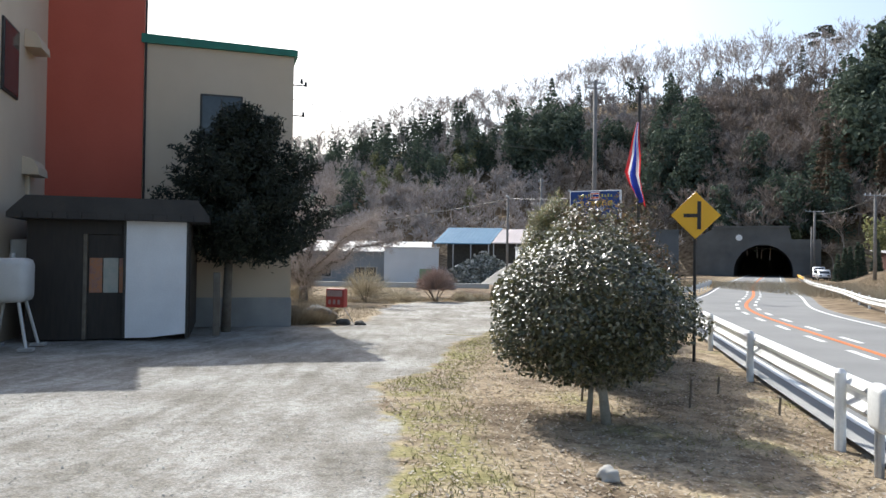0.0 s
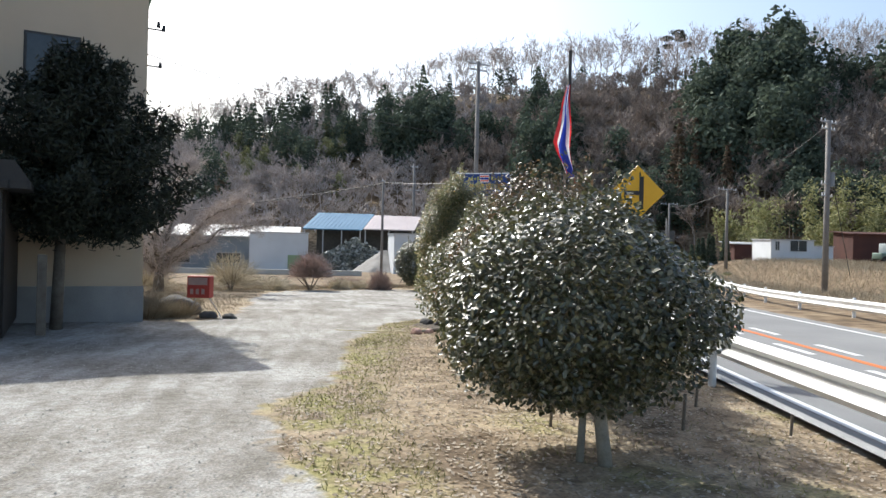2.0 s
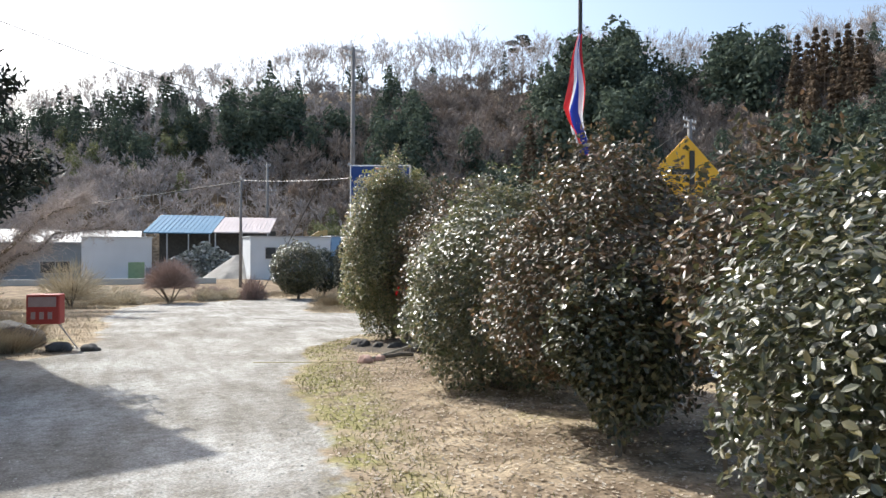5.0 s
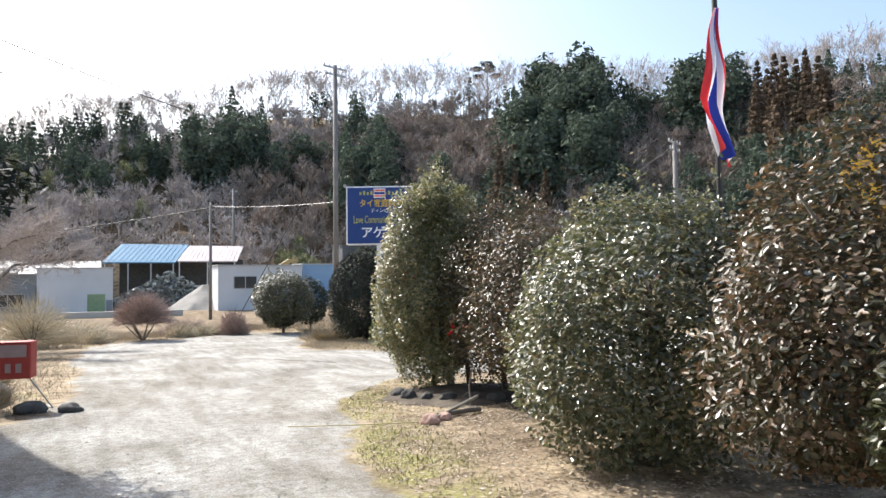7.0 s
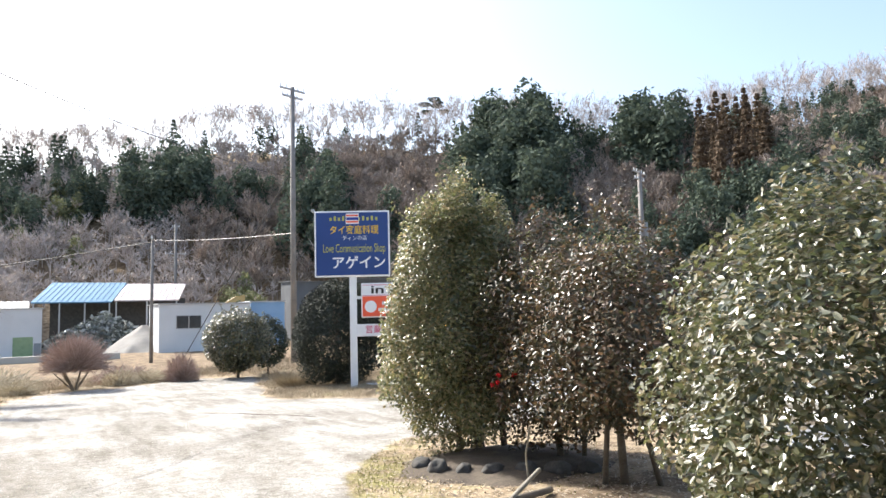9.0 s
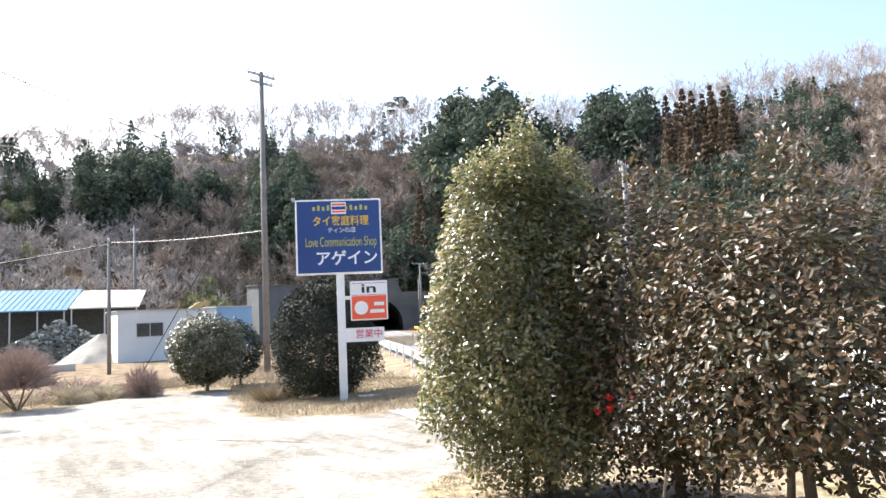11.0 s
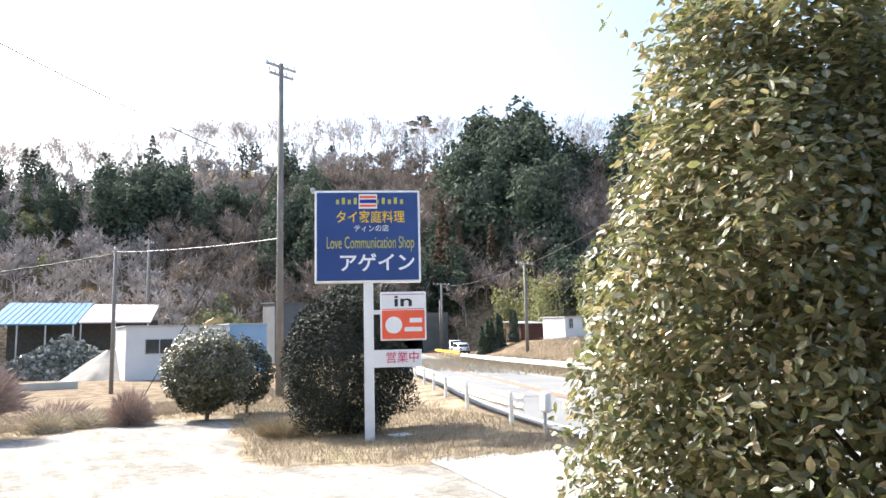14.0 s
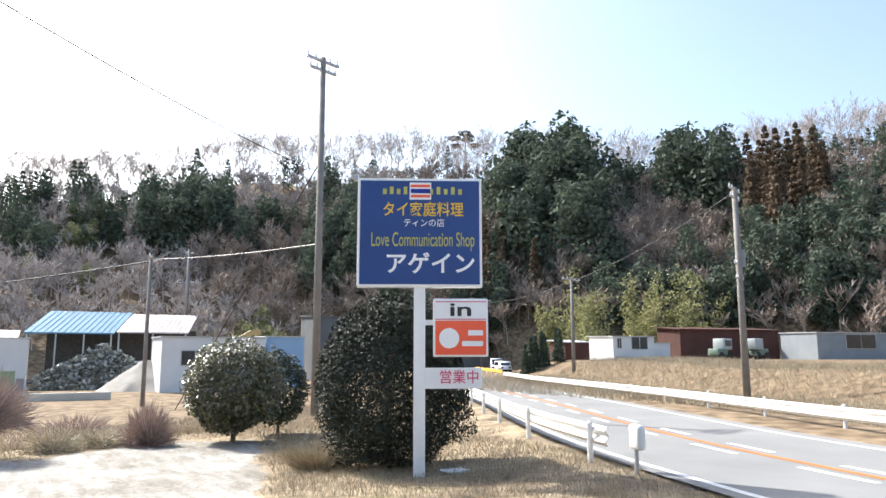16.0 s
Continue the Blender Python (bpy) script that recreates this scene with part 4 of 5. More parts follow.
def flag():
    x, y = 6.42, 11.4
    ob = thing("flagpole", pose(x, y, gz(x, y)), "slim grey-green metal flagpole among the bushes", "flagpole")
    part("pole", rod((0, 0, -0.1), (0, 0, 5.5), 0.035, 0.03), "metal_dark", ob)
    # limp striped cloth hanging from the pole, gathered in folds
    fl = thing("flag", pose(x - 0.04, y - 0.02, gz(x, y)), "limp red, white and blue striped flag hanging from the pole", "flag")
    rows, cols = 30, 31
    v = []
    for i in range(rows):
        t = i / (rows - 1)
        lo = float(np.interp(t, [0, 0.3, 0.65, 0.8, 1], [-0.03, -0.14, -0.27, -0.2, -0.04]))
        hi = float(np.interp(t, [0, 0.3, 0.65, 0.8, 1], [0.02, 0.03, 0.07, 0.12, 0.18]))
        for j in range(cols):
            s = j / (cols - 1)
            fold = 0.07 * math.sin(s * 10 + t * 5) * (0.25 + t) + 0.03 * math.sin(t * 11)
            v.append((lo + (hi - lo) * s, fold - 0.05, 4.85 - 1.62 * t - 0.12 * s * t + 0.03 * math.sin(s * 10 + 1) * t))
    faces = {"flag_red": [], "flag_white": [], "flag_blue": []}
    for i in range(rows - 1):
        for j in range(cols - 1):
            s = (j + 0.5) / (cols - 1) * 6 
            key = "flag_red" if s < 1 or s > 5 else "flag_white" if s < 2 or s > 4 else "flag_blue"
            faces[key].append((i * cols + j, i * cols + j + 1, (i + 1) * cols + j + 1, (i + 1) * cols + j))
    me = bpy.data.meshes.new("cloth")
    allf, idx = [], []
    for k, key in enumerate(faces):
        me.materials.append(M[key])
        allf += faces[key]
        idx += [k] * len(faces[key])
    me.from_pydata(v, [], allf)
    me.polygons.foreach_set("material_index", idx)
    me.shade_smooth()
    c = new("cloth", me)
    c.parent = fl


flag()


# ---- the sign ----
def lettering(text, x, z, size, mat, parent, width=None, name="lettering", italic=0.0, tall=1.0, front=-0.145, heavy=0.0):
    cu = bpy.data.curves.new(name, "FONT")
    cu.body, cu.size, cu.align_x, cu.align_y, cu.extrude, cu.shear, cu.offset = text, size, "CENTER", "CENTER", 0.004, italic, heavy
    tmp = bpy.data.objects.new(name, cu)
    me = bpy.data.meshes.new_from_object(tmp)
    bpy.data.objects.remove(tmp)
    me.materials.append(M[mat])
    ob = new(name, me)
    ob.parent = parent
    xs = [v.co.x for v in me.vertices] or [0, 1]
    k = width / (max(xs) - min(xs)) if width else 1
    ob.matrix_local = pose(x, front, z, 90) @ Matrix.Diagonal((k, tall, 1, 1))
    return ob


def shop_sign():
    d = Vector((2.16, -1.05, 0)).normalized()
    turn = math.degrees(math.atan2(d.y, d.x))
    gx, gy = 9.3, 29.93
    g = gz(gx, gy)
    ob = thing("shop_sign", pose(gx, gy, g, 0, 0, turn), "dark blue lettered shop sign board on a white post", "sign")
    part("post", box((-0.11, -0.09, -0.1), (0.11, 0.09, 2.75 - g), 0.01), "sign_white", ob, "white painted square post")
    z0, z1, hw = 2.74 - g, 4.86 - g, 1.2
    bd = part("board_case", box((-hw, -0.13, z0), (hw, 0.13, z1), 0.015), "sign_white", ob, "white light-box case")
    part("face", box((-hw + 0.05, -0.139, z0 + 0.05), (hw - 0.05, -0.129, z1 - 0.05)), "sign_blue", bd, "dark blue sign face")
    zc = lambda f: z1 - f * (z1 - z0)  # noqa: E731
    for x0, w, n in ((-0.48, 0.4, 4), (0.5, 0.56, 5)):
        for k in range(n):
            cx = x0 + w * (k / (n - 1) - 0.5)
            part("lettering_bar", box((cx - 0.035, -0.146, zc(0.15)), (cx + 0.035, -0.138, zc(0.1 - 0.02 * (k % 2)))), "sign_gold", bd)
    fl = part("flag_emblem", box((-0.2, -0.146, zc(0.2)), (0.22, -0.138, zc(0.04))), "sign_white", bd, "small red, white and blue striped emblem")
    for a, b, c in ((0.06, 0.085, "sign_red"), (0.1, 0.14, "flag_blue"), (0.155, 0.18, "sign_red")):
        part("stripe", box((-0.18, -0.149, zc(b)), (0.2, -0.144, zc(a))), c, fl)
    lettering("\u30bf\u30a4\u5bb6\u5ead\u6599\u7406", 0.06, zc(0.3), 0.3, "sign_yellow", bd, 1.55, heavy=0.002)
    lettering("\u30c6\u30a3\u30f3\u306e\u5e97", 0.08, zc(0.42), 0.17, "sign_white", bd, 0.78)
    lettering("Love Communication Shop", 0.06, zc(0.575), 0.26, "sign_gold", bd, 1.98, tall=1.5)
    lettering("\u30a2\u30b2\u30a4\u30f3", 0.2, zc(0.8), 0.44, "sign_white", bd, 1.68, heavy=0.008)
    # the small lit box and the plate below
    a0, a1 = 1.42 - g, 2.52 - g
    sb = part("light_box", box((0.26, -0.14, a0), (1.3, 0.1, a1), 0.03), "sign_white", ob, "small white and orange-red light box")
    part("border", box((0.3, -0.147, a1 - 0.07), (1.26, -0.139, a1 - 0.055)), "sign_pink", sb)
    part("border", box((0.3, -0.147, a0 + 0.7), (1.26, -0.139, a0 + 0.715)), "sign_pink", sb)
    part("panel", box((0.3, -0.149, a0 + 0.04), (1.26, -0.139, a0 + 0.68)), "sign_red", sb)
    lettering("in", 0.78, a1 - 0.22, 0.36, "black", sb, 0.4, heavy=0.006)
    bm = bmesh.new()
    bmesh.ops.create_cone(bm, cap_ends=True, segments=28, radius1=0.19, radius2=0.19, depth=0.012, matrix=pose(0.56, -0.153, a0 + 0.35, 90))
    part("emblem", bm, "sign_white", sb)
    bm = box((0.8, -0.157, a0 + 0.2), (1.2, -0.148, a0 + 0.3), 0.02)
    add_box(bm, (0.92, -0.157, a0 + 0.4), (1.2, -0.148, a0 + 0.5))
    part("emblem", bm, "sign_white", sb)
    part("bracket", box((0.1, -0.03, a1 - 0.5), (0.28, 0.03, a1 - 0.4)), "sign_white", ob)
    pl = part("plate", box((0.11, -0.08, 0.83 - g), (1.18, -0.03, 1.22 - g), 0.01), "sign_white", ob)
    lettering("\u55b6\u696d\u4e2d", 0.75, 1.03 - g, 0.27, "sign_pink", pl, 0.72, front=-0.086, heavy=0.001)
    part("spotlight", box((-1.3, -0.1, z1 - 0.02), (-1.2, 0.1, z1 + 0.08), 0.02), "steel", bd)
    return ob


shop_sign()


# ---- poles and wires ----
def utility_pole(x, y, z0, z1, r, label, arms=(), yaw=0.0, name="utility_pole"):
    ob = thing(name, pose(x, y, z0, 0, 0, yaw), label, "utility pole", "utility poles")
    h = z1 - z0
    part("shaft", rod((0, 0, -0.3), (0, 0, h), r, r * 0.7, 12), "pole", ob, smooth=True)
    for dz, w in arms:
        a = part("crossarm", box((-w, -0.06, h - dz - 0.05), (w, 0.06, h - dz + 0.05), 0.01), "steel", ob)
        for k in (-0.92, -0.45, 0.45, 0.92):
            bm = rod((k * w, 0, h - dz + 0.05), (k * w, 0, h - dz + 0.25), 0.05, 0.03, 8)
            part("insulator", bm, "sign_white", a)
    return ob


utility_pole(12.4, 45.5, gz(12.4, 45.5), 14.0, 0.17, "tall weathered utility pole with short crossarms at the yard edge", ((0.15, 0.85), (0.55, 0.7)), 20)
utility_pole(8.2, 66.5, gz(8.2, 66.5), 7.75, 0.14, "grey utility pole in the low field", ((0.1, 1.2),), 80)
utility_pole(17.3, 111.7, gz(17.3, 111.7), 14.9, 0.24, "distant grey utility pole beside the sheds", ((0.5, 0.5), (4.2, 1.4)), 0)
rp = utility_pole(41.1, 48.5, gz(41.1, 48.5), 12.2, 0.24, "grey utility pole with a transformer on the grassy bank", ((0.15, 1.2), (0.7, 1.0), (5.0, 0.9), (5.9, 0.8)), 25)
part("transformer", rod((0.5, 0.0, 8.3), (0.5, 0.0, 9.4), 0.3, None, 14), "grey_wall", rp)
utility_pole(50.3, 77.0, gz(50.3, 77.0), 9.5, 0.2, "slim brown utility pole near the huts", ((0.1, 1.5),), 15)
utility_pole(64.4, 118.0, -0.9, 10.7, 0.22, "far utility pole beside the road tunnel", ((0.15, 1.6),), 0)
utility_pole(63.4, 117.0, -0.9, 7.9, 0.18, "short far pole beside the road tunnel", (), 0)


def wire(a, b, sag, r=0.02, mat="wire", label="sagging overhead cable between poles"):
    a, b = Vector(a), Vector(b)
    pts = []
    for k in range(25):
        t = k / 24
        p = a.lerp(b, t)
        p.z -= sag * 4 * t * (1 - t)
        pts.append(p)
    o = tube("overhead_wire", pts, r, mat, res=1)
    return tagged(o, label, "wire", "overhead wires")


wire((8.2, 66.5, 7.65), (12.4, 45.5, 6.0), 0.15, 0.022, "wire_pale", "bright overhead cable running to the tall pole")
wire((8.2, 66.5, 7.5), (-30, 100, 4.4), 0.6, 0.045)
wire((-4.3, 24.4, 7.9), (12.4, 45.5, 9.0), 0.5, 0.014)
wire((12.4, 45.5, 9.5), (9.5, 62, gz(9.5, 62)), 0.0, 0.03, "wire", "slanting guy wire of the tall pole")
wire((41.1, 48.5, 11.9), (50.3, 77, 9.2), 0.5, 0.03)
wire((50.3, 77, 9.2), (64.4, 118, 10.2), 0.6, 0.04)
wire((41.1, 48.5, 9.5), (47.5, 53.5, gz(47.5, 53.5)), 0.0, 0.03, "wire", "slanting guy wire of the bank pole")


# ---- beyond the yard ----
def portal():
    """The tunnel mouth: a concrete face with an arch, and the lining behind it."""
    d = road_dir(121)
    turn = math.degrees(math.atan2(-d.x, d.y))
    ob = thing("tunnel_portal", pose(57.5, 122, -0.75, 0, 0, turn), "grey concrete road tunnel mouth at the foot of the hill", "tunnel")
    arch = [(4.75 * math.cos(math.pi * k / 24), 0.9 + 4.75 * math.sin(math.pi * k / 24)) for k in range(25)]
    arch = [(4.75, -0.2)] + arch + [(-4.75, -0.2)]
    bm = bmesh.new()
    outer = [(9.0, -0.2), (9.0, 6.6), (4.5, 6.6), (4.0, 8.6), (-8.0, 8.6), (-11.5, 6.6), (-11.5, -0.2)]
    loop = outer + arch[::-1]
    prism(bm, loop, 0, 0.8)
    part("face_wall", bm, "portal", ob)
    bm = bmesh.new()
    prism(bm, [(-8.3, 8.6), (4.2, 8.6), (4.2, 8.95), (-8.3, 8.95)], -0.25, 0.9)
    part("coping", bm, "portal", ob)
    v, f = [], []
    for k, yy in enumerate((0.4, 14, 30)):
        for x, z in arch:
            v.append((x * 1.0, yy, z))
    n = len(arch)
    for i in range(2):
        for j in range(n - 1):
            f.append((i * n + j, i * n + j + 1, (i + 1) * n + j + 1, (i + 1) * n + j))
    mesh_object("lining", v, f, "tunnel", ob, "dark tunnel lining")
    bm = bmesh.new()
    bmesh.ops.create_cone(bm, cap_ends=True, segments=20, radius1=0.55, radius2=0.55, depth=0.1, matrix=pose(-3.9, -0.1, 6.9, 90))
    part("round_sign", bm, "sign_white", ob)
    return ob


M["portal"] = material("stained_concrete", [(0.07, 0.072, 0.07), (0.15, 0.15, 0.145)], 0.9, 0.4, 8)
M["tunnel"] = material("tunnel_lining", [(0.03, 0.03, 0.03), (0.06, 0.058, 0.055)], 0.9, 0.6, 10)
portal()


def cover_over_tunnel():
    """The hillside over the tunnel's lining."""
    v, f = [], []
    ys = np.arange(123.2, 160, 2.0)
    ls = np.arange(-11, 11.1, 2.0)
    for yy in ys:
        dd = road_dir(min(float(yy), 149))
        for q in ls:
            x, y2 = float(road_x(min(yy, 150))) + dd.y * q + max(0, yy - 150) * 0.46, yy - dd.x * q
            v.append((x, y2, max(float(land_z(x, y2, False)) + 0.1, 4.3)))
    n = len(ls)
    for i in range(len(ys) - 1):
        for j in range(n - 1):
            f.append((i * n + j, i * n + j + 1, (i + 1) * n + j + 1, (i + 1) * n + j))
    return tagged(mesh_object("hillside_over_tunnel", v, f, "litter_floor"), "leaf-covered hillside above the tunnel", "hillside", kind="structure")


M["litter_floor"] = material("woodland_floor", [(0.05, 0.04, 0.025), (0.13, 0.1, 0.065)], 0.95, 0.3, 5)
cover_over_tunnel()


def shed(name, x0, x1, y0, depth, z0, z1, label, wall, roof, rise=0.0, over=0.3, window=None, turn=0.0, doors=(), ribs=0):
    """A small building seen from its long side; rise lifts the roof's back edge."""
    ob = thing(name, pose(x0, y0, z0 - 0.3, 0, 0, turn), label, "building")
    w, h = x1 - x0, z1 - z0 + 0.3
    bm = bmesh.new()
    v = [bm.verts.new(p) for p in ((0, 0, 0), (w, 0, 0), (w, depth, 0), (0, depth, 0), (0, 0, h), (w, 0, h), (w, depth, h + rise), (0, depth, h + rise))]
    for q in ((0, 1, 5, 4), (1, 2, 6, 5), (2, 3, 7, 6), (3, 0, 4, 7), (4, 5, 6, 7), (3, 2, 1, 0)):
        bm.faces.new([v[i] for i in q])
    part("wall", bm, wall, ob)
    bm = bmesh.new()
    s = rise / depth
    pts = ((-over, -over, h - over * s), (w + over, -over, h - over * s), (w + over, depth + over, h + rise + over * s), (-over, depth + over, h + rise + over * s))
    lo = [bm.verts.new((a, b, c + 0.01)) for a, b, c in pts]
    hi = [bm.verts.new((a, b, c + 0.13)) for a, b, c in pts]
    bm.faces.new(hi), bm.faces.new(lo[::-1])
    for i in range(4):
        bm.faces.new((lo[i], lo[(i + 1) % 4], hi[(i + 1) % 4], hi[i]))
    for k in range(ribs):
        t = (k + 0.5) / ribs
        part("roof_rib", rod((-over + t * (w + 2 * over), -over, h + 0.14 - over * s), (-over + t * (w + 2 * over), depth + over, h + rise + 0.14 + over * s), 0.04, None, 4), roof, ob)
    part("roof", bm, roof, ob)
    for wx, wz, ww, wh in window or ():
        fr = part("window", box((wx, -0.06, wz), (wx + ww, 0.04, wz + wh), 0.01), "steel", ob)
        part("pane", box((wx + 0.08, -0.075, wz + 0.08), (wx + ww / 2 - 0.04, -0.03, wz + wh - 0.08)), "glass_dark", fr)
        part("pane", box((wx + ww / 2 + 0.04, -0.075, wz + 0.08), (wx + ww - 0.08, -0.03, wz + wh - 0.08)), "glass_dark", fr)
    for dx, dw, dh, mat in doors:
        part("door", box((dx, -0.06, 0), (dx + dw, 0.03, dh), 0.01), mat, ob)
    return ob


def open_shed(name, xa, xb, ya, yb, za, zb, base, label, roof, posts, shift):
    """A lean-to roof on posts, open in front, with a dark back wall. The back edge is shifted sideways."""
    ob = thing(name, pose(xa, ya, base), label, "shed")
    w, d = xb - xa, yb - ya
    bm = bmesh.new()
    pts = ((0, 0, za - base), (w, 0, za - base), (w + shift, d, zb - base), (shift, d, zb - base))
    lo = [bm.verts.new(p) for p in pts]
    hi = [bm.verts.new((a, b, c + 0.15)) for a, b, c in pts]
    bm.faces.new(hi), bm.faces.new(lo[::-1])
    for i in range(4):
        bm.faces.new((lo[i], lo[(i + 1) % 4], hi[(i + 1) % 4], hi[i]))
    for k in range(1, 14):
        t = k / 14
        part("roof_rib", rod((t * w, 0, za - base + 0.17), (t * w + shift, d, zb - base + 0.16), 0.03, None, 4), roof, ob)
    part("roof", bm, roof, ob)
    part("back_wall", box((shift * 0.9, d - 0.6, 0), (w + shift * 0.9, d - 0.5, za - base + 0.5)), "metal_dark", ob)
    for k in range(posts):
        t = k / (posts - 1)
        part("post", box((0.2 + t * (w - 0.5), 0.3, 0), (0.35 + t * (w - 0.5), 0.45, za - base + 0.1)), "steel", ob)
    return ob


shed("white_building", 11.4, 20.5, 85, 7, gz(15, 86), 3.15, "low white flat-roofed building with a strip window", "white_wall", "grey_roof", 0.05, 0.15, [(1.6, 2.6, 2.5, 1.4)])
shed("white_building", 20.9, 24.6, 86.2, 5, gz(22, 87), 3.3, "low bluish-white annexe beside the white building", "blue_wall", "grey_roof", 0.05, 0.1)
shed("white_shed", -5.5, 1.2, 85, 4.5, gz(-2, 86), 2.9, "small white shed with a grey plinth", "white_wall", "grey_roof", 0.1, 0.1, None, 0, ((4.4, 1.6, 2.3, "green_sheet"), (6.1, 0.55, 1.7, "grey_wall")))
shed("long_shed", -24, -0.5, 91, 7, gz(-10, 92), 2.5, "long low grey shed with a pale metal roof", "grey_wall", "grey_roof", 1.3, 0.6, [(8, 1.0, 3, 1.4), (14, 1.0, 3, 1.4)], 0, ((3, 2.5, 3.0, "metal_dark"), (18, 3, 3.2, "metal_dark")), 24)
open_shed("blue_roofed_shed", 0.2, 8.7, 103.5, 110, 3.9, 6.5, gz(5, 106), "open shed with a bright blue metal roof", "blue_roof", 4, 2.3)
open_shed("pink_roofed_shed", 8.95, 16.4, 103.5, 110, 4.05, 6.35, gz(12, 106), "open shed with a faded pinkish metal roof", "pink_roof", 3, 2.0)
shed("grey_shed", 31.2, 37, 104, 5, gz(32, 104), 6.4, "plain dark grey metal-clad shed beside the road", "dark_grey_wall", "dark_grey_wall", 0.2, 0.2)
shed("white_hut", 58.3, 63.8, 80, 5, gz(60, 80), 3.6, "small cream prefabricated hut with one window", "white_wall", "grey_roof", 0.1, 0.15, [(2.4, 1.5, 2.2, 1.5), (0.5, 1.6, 0.6, 1.2)], -8)
shed("white_hut", 64.4, 67.6, 81, 4, gz(66, 81), 2.9, "low white lean-to beside the hut", "white_wall", "grey_roof", 0.1, 0.1, None, -8)
shed("brown_shed", 75.0, 91.0, 86, 5, gz(80, 86), 4.9, "rust-red barn under the trees, shade darkened into its walls", "rust", "rust", 0.4, 0.4, None, -10)
shed("grey_hut", 87.0, 100.8, 75, 6, gz(92, 75), 4.3, "long blue-grey prefabricated hut with a white-framed window", "grey_wall", "grey_roof", 0.1, 0.15, [(4.6, 1.6, 5.0, 1.9)], -10)
shed("brown_shed", 101.5, 112, 74, 6, gz(105, 74), 4.4, "rust-brown shed at the end of the row", "rust", "rust", 0.1, 0.3, None, -10)
shed("red_hut", 60.9, 66.0, 92, 4, gz(61, 92), 3.2, "small red-brown hut under the hill", "rust", "grey_roof", 0.3, 0.4, None, -8)


def heap(name, x, y, rx, ry, h, n, mat, label, category, seed, size=0.7):
    """A pile of crumpled plates on the ground."""
    rng = np.random.default_rng(seed)
    a, q = rng.uniform(0, 6.28, n), np.sqrt(rng.uniform(0, 1, n))
    p = np.stack([x + rx * q * np.cos(a), y + ry * q * np.sin(a), np.zeros(n)], 1)
    p[:, 2] = land_z(p[:, 0], p[:, 1]) + h * (1 - q) * rng.uniform(0.5, 1.05, n)
    v, f = leaf_cloud(p, np.tile([0, 0, 1.0], (n, 1)), size, size * 0.6, rng, 0.9, 0.4)
    return tagged(mesh_object(name, v, f, mat), label, category, kind="stuff")


heap("scrap_heap", 7.4, 97, 8.0, 3.0, 4.4, 4600, "scrap", "heap of mixed grey scrap metal beside the sheds", "scrap heap", 3, 0.7)


def gravel_mound(x, y, r, h):
    bm = bmesh.new()
    bmesh.ops.create_cone(bm, cap_ends=False, segments=40, radius1=r, radius2=0.3, depth=h, matrix=Matrix.Translation((0, 0, h / 2)))
    bmesh.ops.subdivide_edges(bm, edges=bm.edges[:], cuts=4, use_grid_fill=True)
    for v in bm.verts:
        v.co += noise.noise_vector(v.co * 0.8) * 0.25
    ob = part("gravel_mound", bm, "gravel", smooth=True)
    ob.matrix_world = pose(x, y, gz(x, y) - 0.2)
    return tagged(ob, "cone of grey gravel beside the white building", "gravel pile")


gravel_mound(11.0, 92, 4.6, 2.9)


def excavator():
    ob = thing("excavator", pose(20.0, 95, gz(20, 95)), "yellow excavator arm raised behind the white building", "excavator")
    part("body", box((-1.5, -1.2, 0.9), (1.5, 1.2, 2.6), 0.1), "excavator", ob)
    part("track", box((-2.0, -1.4, 0), (2.0, -0.7, 0.9), 0.2), "rubber", ob)
    part("track", box((-2.0, 0.7, 0), (2.0, 1.4, 0.9), 0.2), "rubber", ob)
    bm = bmesh.new()
    prism(bm, [(-1.5, 2.2), (-0.3, 4.9), (1.4, 5.9), (2.4, 5.9), (2.4, 5.5), (1.6, 5.4), (0.3, 4.4), (-0.7, 2.2)], -0.25, 0.25)
    part("boom", bm, "excavator", ob)
    bm = bmesh.new()
    prism(bm, [(2.0, 6.0), (2.5, 6.0), (2.3, 3.4), (1.9, 3.4)], -0.2, 0.2)
    part("arm", bm, "excavator", ob)


excavator()


def low_wall():
    ob = thing("low_wall", pose(-30, 76, gz(-20, 76)), "long low pale concrete wall across the field", "wall", kind="structure")
    part("coping", box((0, -0.2, 0), (37, 0.2, 0.55), 0.03), "slab", ob)


low_wall()


# ---- shrubs and trees round the yard ----
def twig_shrub(name, x, y, r, h, mat, label, seed, stem=0.0, n=1500, category="shrub"):
    rng = np.random.default_rng(seed)
    g = gz(x, y)
    ob = thing(name, pose(x, y, g), label, category, "bare shrubs at the yard edge")
    d = rng.normal(0, 1, (n, 3))
    d[:, 2] = np.abs(d[:, 2])
    d /= np.linalg.norm(d, axis=1)[:, None]
    o = np.array([0, 0, stem])
    q0 = rng.uniform(0.1, 0.8, n)[:, None]
    sc = np.array([r, r, h - stem])
    a = o + d * q0 * sc
    b = a + (d * 0.28 + rng.normal(0, 0.09, (n, 3))) * sc
    v, f = sliver(a, b, 0.012, rng)
    mesh_object("twig_crown", v, f, mat, ob)
    bm = bmesh.new()
    for k in range(7):
        e = d[k] * sc * 0.6 + o
        add_rod(bm, (0, 0, -0.05), e, 0.035, 0.012, 6)
    part("stem", bm, "bark", ob)
    return ob


